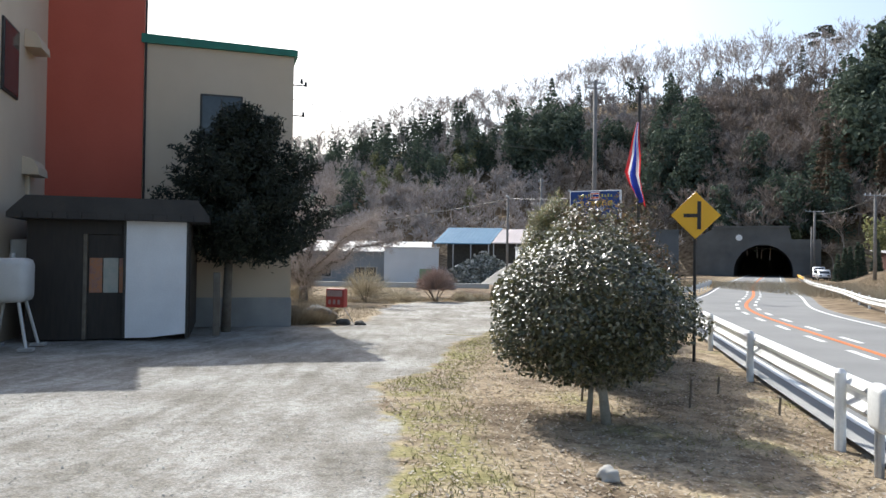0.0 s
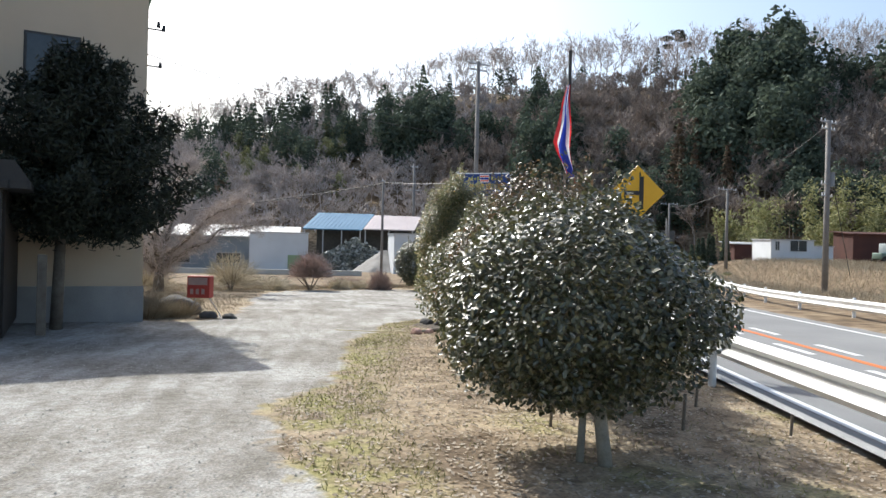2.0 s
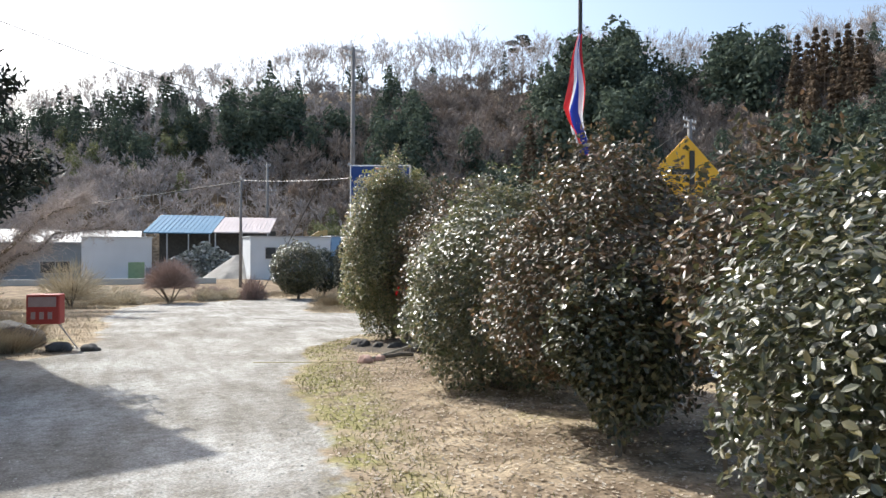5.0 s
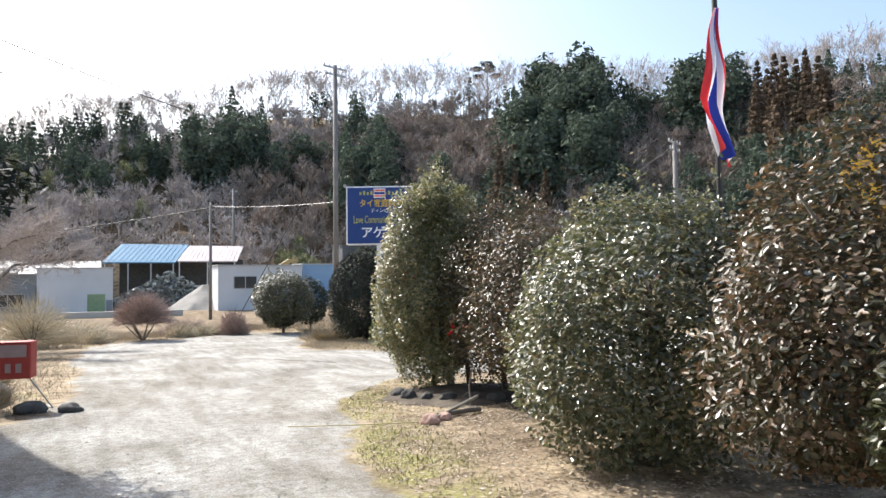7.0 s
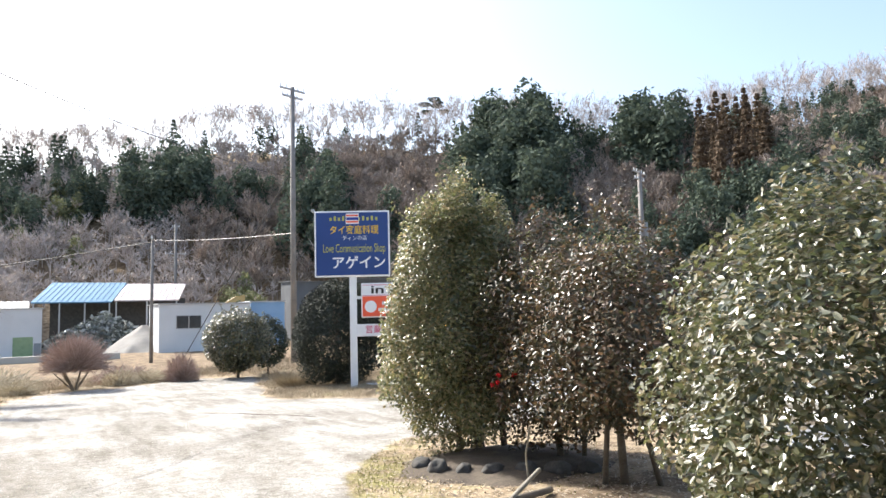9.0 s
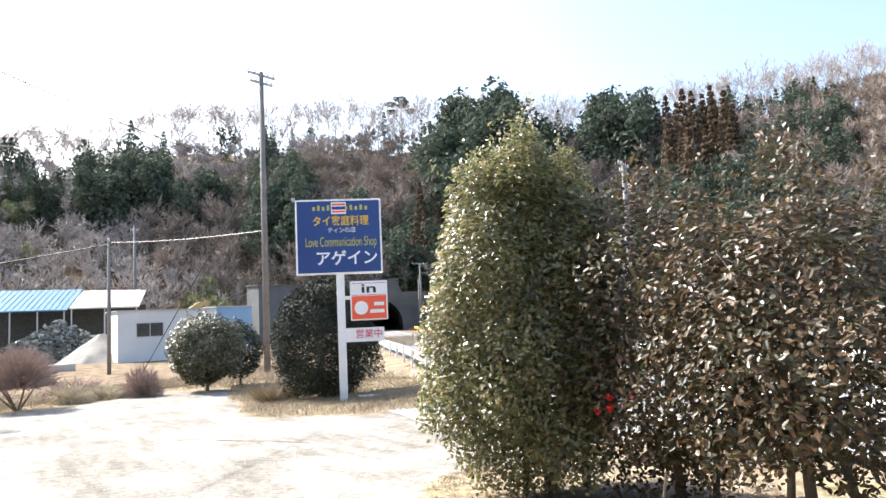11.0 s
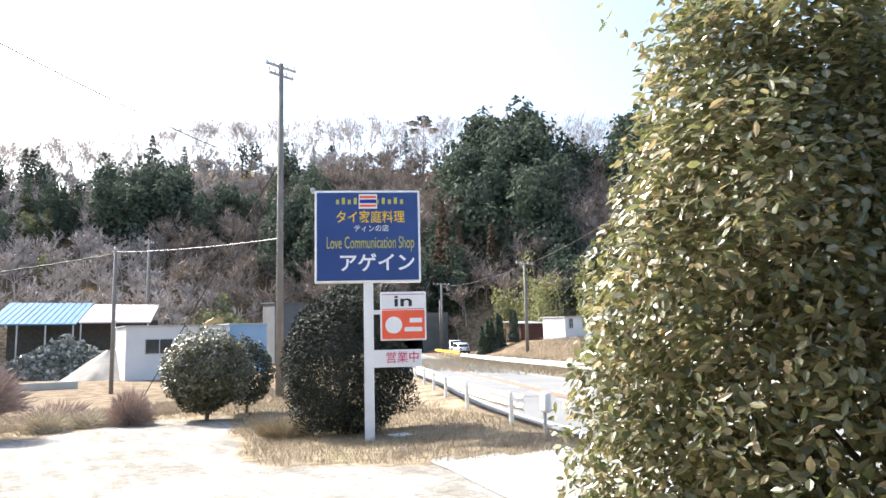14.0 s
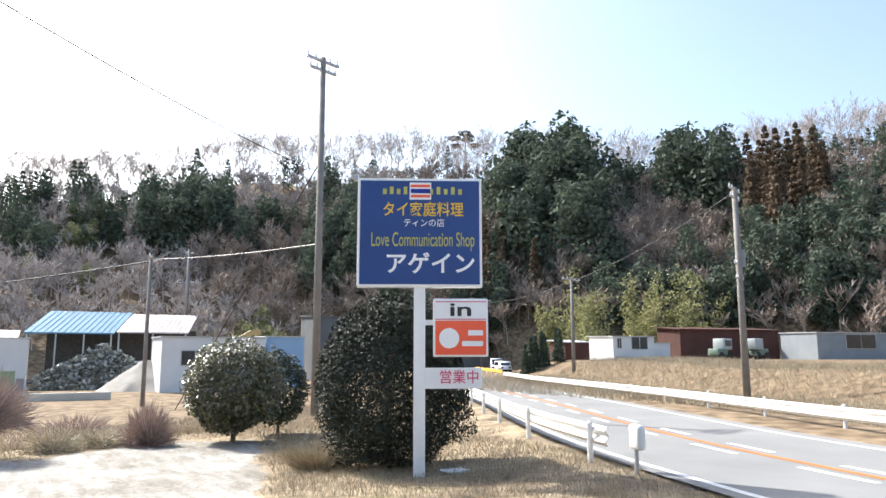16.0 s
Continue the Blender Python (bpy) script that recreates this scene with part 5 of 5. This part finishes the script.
twig_shrub("bare_shrub", 1.75, 37.4, 1.3, 2.05, "twig_red", "round reddish-brown leafless shrub at the yard edge", 1, 0.7, 4200)
twig_shrub("bare_shrub", -2.1, 36.0, 1.7, 2.1, "twig_tan", "loose tan leafless shrub at the yard edge", 2, 0.3, 1500)
twig_shrub("bare_shrub", -6.2, 36.0, 1.8, 2.3, "twig_tan", "loose tan leafless shrub below the cherry tree", 3, 0.3, 1500)
twig_shrub("bare_shrub", 5.5, 38.4, 0.8, 1.15, "twig_red", "low rust-red leafless shrub beside the pole", 4, 0.0, 2200)
twig_shrub("bare_shrub", 3.3, 38.2, 0.8, 0.7, "twig_tan", "low straw-coloured tuft at the yard edge", 5, 0.0, 900)
twig_shrub("bare_shrub", 0.0, 36.8, 0.9, 0.6, "twig_tan", "low straw-coloured tuft at the yard edge", 6, 0.0, 900)
twig_shrub("bare_shrub", 4.4, 38.8, 0.9, 0.6, "twig_tan", "low straw-coloured tuft at the yard edge", 7, 0.0, 900)
twig_shrub("bare_shrub", 4.0, 44.0, 1.6, 1.1, "twig_red", "brown bramble thicket beyond the yard", 8, 0.0, 1800)
twig_shrub("bare_shrub", -1.0, 46, 2.2, 1.2, "twig_tan", "brown bramble thicket beyond the yard", 9, 0.0, 1800)
round_bush("camellia_bush", 7.65, 38.1, 1.4, 1.35, 1.9, -0.75, 15000, "leaf_camellia", "round pale-flecked evergreen bush at the yard edge", 21, [(0, 0, 0.07)], (0.1, 0.06), 0.05, 10, 0.28)
round_bush("evergreen_bush", 9.3, 39.6, 1.0, 1.0, 1.7, -0.7, 5000, "needle_dark", "dark narrow evergreen shrub behind the round bush", 22, [(0, 0, 0.05)], (0.14, 0.05), 0.2, 0, 0.3)


def yew_bush():
    rng = np.random.default_rng(31)
    x, y = 9.35, 31.35
    ob = thing("yew_bush", pose(x, y, gz(x, y)), "dark dense conical yew behind the sign post", "bush")
    n = 46000
    p, d = shell(n, (0, 0, 1.8), (1.7, 1.5, 1.9), rng, 0.3, 0.6, count=90)
    t = (p[:, 2] - 1.75) / 1.85
    s = 1 - 0.25 * np.clip(t, -0.6, 1)
    p[:, 0] *= s
    p[:, 1] *= s
    v, f = far_leaves(p, d * 0.5 + np.array([0, 0, 0.4]), 0.11, rng, 0.8, 0.28)
    mesh_object("crown", v, f, "yew_needle", ob)
    bm = bmesh.new()
    add_limbs(bm, (0, 0, -0.1), (0, 0, 2.4), 0.12, rng, 8, 0.6)
    part("trunk", bm, "bark", ob)


yew_bush()


def cherry_tree():
    rng = np.random.default_rng(41)
    x, y = -5.3, 34.7
    g = gz(x, y)
    ob = thing("cherry_tree", pose(x, y, g), "wide leafless cherry tree with arching pale twigs", "tree")
    bm = bmesh.new()
    limbs = []
    for k, (ang, ln, up) in enumerate(((0.05, 5.0, 2.6), (0.5, 4.4, 3.9), (1.6, 3.5, 4.4), (2.7, 4.6, 3.6), (3.6, 4.4, 3.0), (4.7, 3.6, 3.6), (5.7, 4.8, 3.2), (0.9, 2.0, 5.6), (2.2, 1.5, 6.0))):
        p, prev, r = Vector((0, 0, 0.9)), Vector((0, 0, 0.9)), 0.16
        for s in range(1, 8):
            t = s / 7
            q = Vector((math.cos(ang) * ln * t, math.sin(ang) * ln * t, 0.9 + up * (1 - (1 - t) ** 1.7))) + Vector((rng.normal(0, 0.12), rng.normal(0, 0.12), rng.normal(0, 0.1)))
            add_rod(bm, prev, q, r, r * 0.75, 7)
            limbs.append((np.array(prev), np.array(q)))
            prev, r = q, r * 0.75
    add_rod(bm, (0, 0, -0.1), (0, 0, 1.0), 0.28, 0.2, 10)
    part("trunk", bm, "bark", ob, smooth=True)
    a, b = [], []
    for k in range(6800):
        s, e = limbs[rng.integers(len(limbs))]
        if rng.uniform() < 0.1:
            continue
        p = s + (e - s) * rng.uniform()
        out = p * np.array([1, 1, 0])
        out = out / (np.linalg.norm(out) + 0.3)
        q = p + out * rng.uniform(0.0, 0.6) + rng.normal(0, 0.34, 3) + np.array([0, 0, rng.uniform(-0.2, 0.45)])
        a.append(p), b.append(q)
        for m in range(2):
            t = rng.uniform(0.3, 1)
            c = p + (q - p) * t
            a.append(c), b.append(c + out * 0.12 + rng.normal(0, 0.22, 3))
    v, f = sliver(np.array(a), np.array(b), 0.012, rng)
    mesh_object("twig_crown", v, f, "twig_far", ob)


cherry_tree()


def bamboo():
    rng = np.random.default_rng(51)
    ob = thing("bamboo_grove", pose(76, 97, gz(76, 97)), "yellow-green bamboo grove at the foot of the hill", "bamboo", kind="stuff")
    vs, fs, off = [], [], 0
    for k in range(38):
        bx, by = rng.uniform(-11, 17), rng.uniform(-4, 5)
        h = rng.uniform(9, 15) * (0.75 + 0.25 * math.sin(bx * 0.9 + 1))
        n = 230
        t = rng.uniform(0.25, 1, n)
        lean = rng.normal(0, 1.2, 2)
        p = np.stack([bx + lean[0] * t ** 2, by + lean[1] * t ** 2, h * t], 1) + rng.normal(0, 0.6, (n, 3)) * np.array([1, 1, 0.7])
        v, f = leaf_cloud(p, rng.normal(0, 0.5, (n, 3)) + np.array([0, -0.3, 0.6]), 0.65, 0.3, rng)
        vs.append(v), fs.append(f + off)
        off += len(v)
    mesh_object("foliage", np.concatenate(vs), np.concatenate(fs), "bamboo", ob)


bamboo()


def hedge_row():
    """Dark cypress columns left of the far huts."""
    for k in range(7):
        rng = np.random.default_rng(60 + k)
        x, y = 53.0 + k * 0.95, 90 + rng.uniform(-1, 1)
        ob = thing("cypress_tree", pose(x, y, gz(x, y)), "slim dark green cypress near the far huts", "tree", "cypress row")
        p = conifer_points(500, rng.uniform(3.6, 4.6), 0.75, rng, 0.05, 14, 0.1)
        v, f = leaf_cloud(p, p * np.array([1, 1, 0.2]), 0.5, 0.25, rng)
        mesh_object("crown", v, f, "needle_hazed", ob)
        part("trunk", rod((0, 0, -0.2), (0, 0, 3), 0.1, 0.03, 6), "bark", ob)


hedge_row()


# ---- parked vehicles ----
def car(x, y, turn, label, height=1.9, length=3.6, name="car"):
    ob = thing(name, pose(x, y, gz(x, y), 0, 0, turn), label, "car", "parked cars")
    w, L = 0.78, length / 2
    bm = bmesh.new()
    prism(bm, [(-L, 0.3), (L, 0.3), (L, 0.85), (L - 0.35, 0.98), (L - 0.95, height), (-L + 0.15, height), (-L, 0.95)], -w, w)
    bmesh.ops.bevel(bm, geom=bm.edges[:], offset=0.07, segments=2, affect="EDGES")
    part("body", bm, "car_white", ob, smooth=True)
    for s in (-1, 1):
        bm = bmesh.new()
        prism(bm, [(-L + 0.35, 1.02), (L - 0.55, 1.02), (L - 0.98, height - 0.14), (-L + 0.35, height - 0.14)], s * w - 0.012, s * w + 0.012)
        part("side_window", bm, "glass_dark", ob)
    part("rear_window", box((-L - 0.012, -w + 0.16, 1.02), (-L + 0.1, w - 0.16, height - 0.16), 0.02), "glass_dark", ob)
    bm = bmesh.new()
    prism(bm, [(L - 0.36, 1.03), (L - 0.3, 1.03), (L - 0.86, height - 0.12), (L - 0.92, height - 0.12)], -w + 0.12, w - 0.12)
    part("windscreen", bm, "glass_dark", ob)
    for s in (-1, 1):
        part("headlight", box((L - 0.06, s * 0.5 - 0.17, 0.66), (L + 0.02, s * 0.5 + 0.17, 0.84), 0.02), "glass_dark", ob)
        part("tail_light", box((-L - 0.02, s * 0.66 - 0.09, 0.75), (-L + 0.05, s * 0.66 + 0.09, 1.05), 0.02), "tail", ob)
    part("bumper", box((L - 0.1, -w, 0.28), (L + 0.06, w, 0.5), 0.04), "rubber", ob)
    part("bumper", box((-L - 0.06, -w, 0.28), (-L + 0.1, w, 0.5), 0.04), "rubber", ob)
    for sx in (-1, 1):
        for sy in (-1, 1):
            c = (sx * (L - 0.65), sy * (w - 0.05), 0.29)
            t = part("wheel", rod((c[0], c[1] - 0.08, c[2]), (c[0], c[1] + 0.08, c[2]), 0.29, None, 18), "rubber", ob)
            part("rim", rod((c[0], c[1] + sy * 0.075, c[2]), (c[0], c[1] + sy * 0.09, c[2]), 0.18, None, 14), "steel", t)
    return ob


car(58.0, 104.0, -120, "white kei van parked beside the road near the tunnel", 1.95, 3.5)
car(56.2, 99.5, -110, "small white car parked beside the road", 1.6, 3.8)


def green_machine(x, y, turn):
    ob = thing("covered_tractor", pose(x, y, gz(x, y), 0, 0, turn), "small grey-green farm machine parked before the barn", "tractor", "parked farm machines")
    part("body", box((-1.5, -0.7, 0.5), (0.6, 0.7, 1.3), 0.12), "machine_green", ob, smooth=True)
    part("cab", box((-0.3, -0.75, 1.2), (1.5, 0.75, 2.5), 0.12), "machine_grey", ob, smooth=True)
    part("window", box((-0.1, -0.77, 1.6), (1.3, -0.74, 2.3), 0.02), "glass_dark", ob)
    for sx in (-1, 1):
        for sy in (-1, 1):
            part("wheel", rod((sx * 1.0, sy * 0.7 - 0.12, 0.45), (sx * 1.0, sy * 0.7 + 0.12, 0.45), 0.45, None, 16), "rubber", ob)


M["machine_green"] = material("faded_green_paint", [(0.1, 0.16, 0.12), (0.18, 0.24, 0.19)], 0.6, 1, 10)
M["machine_grey"] = material("pale_tarpaulin", [(0.3, 0.34, 0.34), (0.45, 0.48, 0.47)], 0.7, 1, 10)
green_machine(72.5, 77.5, 10)
green_machine(77.0, 76.0, 190)


# ---- small things in the yard ----
def stones(name, spots, mat, label, seed, category="stone", group=""):
    rng = np.random.default_rng(seed)
    for x, y, sx, sy, sz in spots:
        bm = bmesh.new()
        bmesh.ops.create_icosphere(bm, subdivisions=3, radius=1)
        o = Vector(rng.uniform(-9, 9, 3))
        for v in bm.verts:
            k = 1 + 0.42 * noise.noise(v.co * 1.5 + o) + 0.2 * noise.noise(v.co * 3.5 + o)
            k = min(k, 1.12)
            v.co = Vector((v.co.x * sx * k, v.co.y * sy * k, v.co.z * sz * k))
        ob = part(name, bm, mat, smooth=True)
        ob.matrix_world = pose(x, y, gz(x, y) + sz * 0.35, 0, 0, rng.uniform(0, 360))
        tagged(ob, label, category, group)


def soil_bed(x, y, rx, ry, h, seed):
    """A low uneven bed of soil that follows the ground; its dark colour also carries the bushes' shade."""
    rng = np.random.default_rng(seed)
    o = Vector(rng.uniform(-9, 9, 3))
    bm = bmesh.new()
    bmesh.ops.create_grid(bm, x_segments=34, y_segments=34, size=1.3)
    gone = []
    for v in bm.verts:
        q = math.hypot(v.co.x, v.co.y) + 0.18 * noise.noise(v.co * 2.2 + o)
        px, py = x + v.co.x * rx, y + v.co.y * ry
        lift = h * max(-0.35, 1 - q * q) + 0.025 * noise.noise(v.co * 9 + o)
        v.co = Vector((px, py, gz(px, py) + lift))
        if q > 1.15:
            gone.append(v)
    bmesh.ops.delete(bm, geom=gone, context="VERTS")
    ob = part("planting_bed", bm, "soil", smooth=True)
    tagged(ob, "low mounded bed of dark soil, darkened for shade under the bushes", "bed", "", "stuff")


soil_bed(5.75, 16.35, 1.35, 1.25, 0.1, 31)


stones("stone", [(4.72, 16.35, 0.15, 0.13, 0.13), (4.92, 16.1, 0.13, 0.1, 0.1), (5.2, 15.85, 0.17, 0.1, 0.1), (5.5, 15.62, 0.13, 0.1, 0.12), (5.8, 15.4, 0.18, 0.12, 0.11), (6.12, 15.22, 0.14, 0.12, 0.1), (4.68, 16.7, 0.13, 0.12, 0.11)], "stone", "weathered stone edging the bed, darkened for shade under the bush", 3, "stone", "stones edging the bed")
stones("rock", [(-1.8, 19.6, 0.62, 0.45, 0.38), (-2.5, 19.1, 0.5, 0.4, 0.32), (-0.75, 18.25, 0.24, 0.18, 0.13), (-0.2, 18.0, 0.2, 0.15, 0.1), (-2.9, 20.2, 0.45, 0.4, 0.35)], "stone", "dark weathered garden rock beside the box sign", 4, "rock", "garden rocks")
stones("stone", [(3.72, 2.0, 0.085, 0.085, 0.08)], "pebble", "small pale round stone on the verge", 5)
stones("stone", [(4.1, 14.15, 0.13, 0.1, 0.1), (4.4, 14.35, 0.1, 0.12, 0.07)], "pink_stone", "pinkish broken stone on the verge", 6)
M["pink_stone"].node_tree.nodes["Principled BSDF"].inputs["Roughness"].default_value = 0.9


def box_sign():
    x, y = -1.05, 18.75
    ob = thing("box_sign", pose(x, y, gz(x, y), 0, 0, -12), "faded red portable box sign on a bent wire stand", "sign")
    bd = part("box", box((-0.29, -0.16, 0.5), (0.31, 0.16, 1.08), 0.02), "red_box", ob)
    part("upper_panel", box((-0.25, -0.172, 0.84), (0.25, -0.158, 1.03)), "faded_print", bd, "faded grey upper panel")
    for k in range(3):
        part("lettering_bar", box((-0.2 + k * 0.15, -0.168, 0.6), (-0.12 + k * 0.15, -0.159, 0.74)), "faded_print", bd)
    tube("stand", [(-0.1, 0, 0.5), (-0.3, -0.05, 0.02), (-0.32, 0.3, 0.02)], 0.012, "steel", ob)
    tube("stand", [(0.25, 0, 0.5), (0.62, -0.1, 0.02), (0.4, 0.3, 0.02)], 0.012, "steel", ob)
    return ob


box_sign()


def stick(pts, r, mat, label, name="stick"):
    g = [(x, y, gz(x, y) + z) for x, y, z in pts]
    return tagged(tube(name, g, r, mat, res=2), label, "stick")


stick([(4.15, 14.2, 0.05), (4.7, 14.65, 0.09), (5.3, 15.1, 0.16)], 0.025, "pale_bark", "pale dry branch lying on the verge", "branch")
stick([(4.4, 14.55, 0.03), (4.85, 14.5, 0.07), (5.1, 14.65, 0.04)], 0.035, "bark", "dead crooked branch lying on the verge", "branch")
stick([(2.4, 14.85, 0.02), (3.2, 14.5, 0.025), (4.0, 14.2, 0.03)], 0.007, "straw_pole", "thin yellow cane lying on the grass", "cane")
stick([(5.3, 15.3, -0.05), (5.27, 15.3, 0.3), (5.33, 15.28, 0.62)], 0.012, "pale_bark", "thin pale stake among the stones", "stake")
for sx, sy, h in ((4.16, 5.5, 0.3), (5.53, 5.49, 0.36), (6.56, 5.27, 0.22), (6.3, 6.6, 0.24)):
    stick([(sx, sy, -0.05), (sx + 0.02, sy, h)], 0.016, "bark", "short weathered wooden stake on the verge", "stake")

stick([(3.9, 26.0, -0.008), (4.4, 25.2, -0.006), (4.9, 24.3, -0.008), (5.2, 23.9, -0.006), (5.6, 23.2, -0.008)], 0.016, "bark", "dark crack line in the yard surface", "ground_crack")


def paving():
    rng = np.random.default_rng(12)
    for k in range(11):
        x, y = 1.95 + 0.3 * (k % 6) + rng.uniform(-0.05, 0.05), 0.62 + 0.3 * (k // 6) + rng.uniform(-0.05, 0.05)
        bm = bmesh.new()
        q = [(0.14 * rng.uniform(0.75, 1.15) * math.cos(a), 0.13 * rng.uniform(0.75, 1.15) * math.sin(a)) for a in np.arange(0, 6.2, 0.9)]
        lo, hi = [bm.verts.new((a, b, -0.03)) for a, b in q], [bm.verts.new((a * 0.95, b * 0.95, 0.018)) for a, b in q]
        bm.faces.new(hi), bm.faces.new(lo[::-1])
        for i in range(len(q)):
            bm.faces.new((lo[i], lo[(i + 1) % len(q)], hi[(i + 1) % len(q)], hi[i]))
        ob = part("paving_stone", bm, "slab")
        ob.matrix_world = pose(x, y, gz(x, y), 0, 0, rng.uniform(0, 360))
        tagged(ob, "flat pale paving stone set in the yard", "paving stone", "paving stones")


paving()


def fallen_board():
    x, y = 10.0, 29.8
    ob = thing("fallen_board", pose(x, y, gz(x, y) + 0.02, 4, 2, 15), "small white board lying at the foot of the sign", "board")
    part("sheet", box((-0.28, -0.14, 0), (0.28, 0.14, 0.025), 0.005), "sign_white", ob)


fallen_board()


def wall_bracket():
    """Cable insulators at the building's corner."""
    ob = thing("cable_bracket", wall_pose(-2.1, 17.2, 0), "dark iron bracket with cable insulators on the wall corner", "bracket")
    part("arm", rod((-0.05, 0.1, 6.6), (0.32, 0.1, 6.6), 0.02), "metal_dark", ob)
    part("arm", rod((-0.05, 0.1, 5.7), (0.25, 0.1, 5.7), 0.02), "metal_dark", ob)
    for a, z in ((0.3, 6.6), (0.18, 6.68), (0.24, 5.7)):
        part("insulator", rod((a, 0.1, z - 0.02), (a, 0.1, z + 0.12), 0.05, 0.03), "metal_dark", ob)


wall_bracket()


def plank():
    ob = thing("plank", wall_pose(-3.1, 13.2, -0.35), "narrow weathered plank standing beside the porch", "plank")
    part("board", box((0, 0, 0), (0.16, 0.05, 1.5), 0.008), "bark", ob)


plank()


# ---- loose cover ----
def scatter(name, n, region, mat, label, category, seed, kind="leaf", size=0.05, test=None):
    """Many small pieces over a stretch of ground, joined."""
    rng = np.random.default_rng(seed)
    x0, x1, y0, y1 = region
    x, y = rng.uniform(x0, x1, n), rng.uniform(y0, y1, n)
    if test is not None:
        keep = test(x, y, rng)
        x, y = x[keep], y[keep]
    z = land_z(x, y)
    p = np.stack([x, y, z], 1)
    if kind == "leaf":
        p[:, 2] += 0.012
        v, f = leaf_cloud(p, np.tile([0, 0, 1.0], (len(p), 1)), size, size * 0.55, rng, 0.22, 0.1)
    elif kind == "blade":
        h = size * rng.uniform(0.4, 1.2, len(p))
        b = p + np.stack([rng.normal(0, 0.5, len(p)) * h, rng.normal(0, 0.5, len(p)) * h, h], 1)
        v, f = sliver(p, b, max(0.004, size * 0.03), rng)
    else:
        p[:, 2] += size * 0.1
        s = size * rng.uniform(0.4, 1.2, (len(p), 1, 1))
        o = np.array([[1, 0, 0], [0, 1, 0], [-1, 0, 0], [0, -1, 0], [0, 0, 0.7]])[None] * s * 0.5 * rng.uniform(0.6, 1.3, (len(p), 5, 1))
        v = (p[:, None] + o).reshape(-1, 3)
        k = np.arange(len(p))[:, None] * 5
        f = np.concatenate([k + np.array([[a, b, 4]]) for a, b in ((0, 1), (1, 2), (2, 3), (3, 0))])
    return tagged(mesh_object(name, v, f, mat), label, category, kind="stuff")


def on_grass(x, y, rng):
    return grassy(x, y) > rng.uniform(0.45, 0.9, len(x))


def on_moss(x, y, rng):
    d = x - np.interp(y, [-30, 2.8, 6.3, 10, 14.8, 16, 18, 20], [2.4, 1.95, 1.65, 2.3, 3.15, 3.4, 4.4, 6.3])
    keep = np.where((d > -0.1) & (d < 1.0), 0.9, 0.12) * (0.55 + 0.45 * rough(x, y, 1.9))
    return on_grass(x, y, rng) & (rng.uniform(0, 1, len(x)) < keep)


def on_gravel(x, y, rng):
    return (grassy(x, y) < 0.4) & (np.abs(x - road_x(y)) > 3.7)


scatter("fallen_leaves", 34000, (1.5, 7.5, -1, 19), "litter", "dry brown leaves scattered over the verge", "leaves", 1, "leaf", 0.05, on_grass)
scatter("grass_blades", 60000, (1.0, 7.5, -1, 19), "grass", "short yellow-green grass on the verge", "grass", 2, "blade", 0.05, on_moss)
scatter("dry_grass", 26000, (5.5, 13, 24, 35), "straw", "dry straw-coloured grass round the sign", "grass", 3, "blade", 0.13, on_grass)
scatter("dry_grass", 9000, (-5, 1, 16.5, 32), "straw", "dry yellow grass beside the building", "grass", 4, "blade", 0.12, on_grass)
scatter("dry_grass", 26000, (-12, 14, 34, 52), "straw", "dry pale grass at the far edge of the yard", "grass", 5, "blade", 0.25, on_grass)
scatter("dry_grass", 34000, (26, 66, 30, 80), "straw", "dry tufted grass on the roadside bank", "grass", 7, "blade", 0.5, on_grass)
scatter("pebbles", 16000, (-6, 5, 0, 24), "pebble", "loose pale gravel on the yard", "gravel", 6, "pebble", 0.022, on_gravel)


def tuft(x, y, r, h, n, mat, label, seed):
    rng = np.random.default_rng(seed)
    q, a = np.sqrt(rng.uniform(0, 1, n)) * r, rng.uniform(0, 6.28, n)
    p = np.stack([q * np.cos(a) * 0.5, q * np.sin(a) * 0.5, np.zeros(n)], 1)
    b = np.stack([q * np.cos(a) * 1.3, q * np.sin(a) * 1.3, h * rng.uniform(0.4, 1, n)], 1) + rng.normal(0, 0.05, (n, 3))
    v, f = sliver(p, b, 0.007, rng)
    ob = mesh_object("grass_tuft", v, f, mat)
    ob.matrix_world = pose(x, y, gz(x, y))
    return tagged(ob, label, "grass", "dry grass tufts")


for k, (x, y, r, h) in enumerate(((-2.3, 18.3, 0.9, 0.7), (-1.6, 18.6, 0.6, 0.5), (-3.0, 18.6, 0.8, 0.7), (-2.6, 19.6, 0.7, 0.8), (8.1, 32.2, 0.8, 0.6), (-2.0, 20.8, 0.8, 0.7))):
    tuft(x, y, r, h, 900, "straw", "dry golden grass tuft beside the rocks" if x < 0 else "dry grass tuft at the foot of the yew", 70 + k)


def blossoms():
    rng = np.random.default_rng(91)
    for k in range(4):
        x, y, z = 5.2 + rng.normal(0, 0.08), 15.75 + rng.normal(0, 0.14), 0.7 + rng.normal(0, 0.08)
        p, d = shell(14, (0, 0, 0), (0.03, 0.03, 0.025), rng, 0.2, 0.6, count=6)
        v, f = leaf_cloud(p, d, 0.045, 0.035, rng)
        ob = mesh_object("blossom", v, f, "flag_red")
        ob.matrix_world = pose(x, y, z)
        tagged(ob, "red camellia blossom low on the bush", "flower", "camellia blossoms")


blossoms()
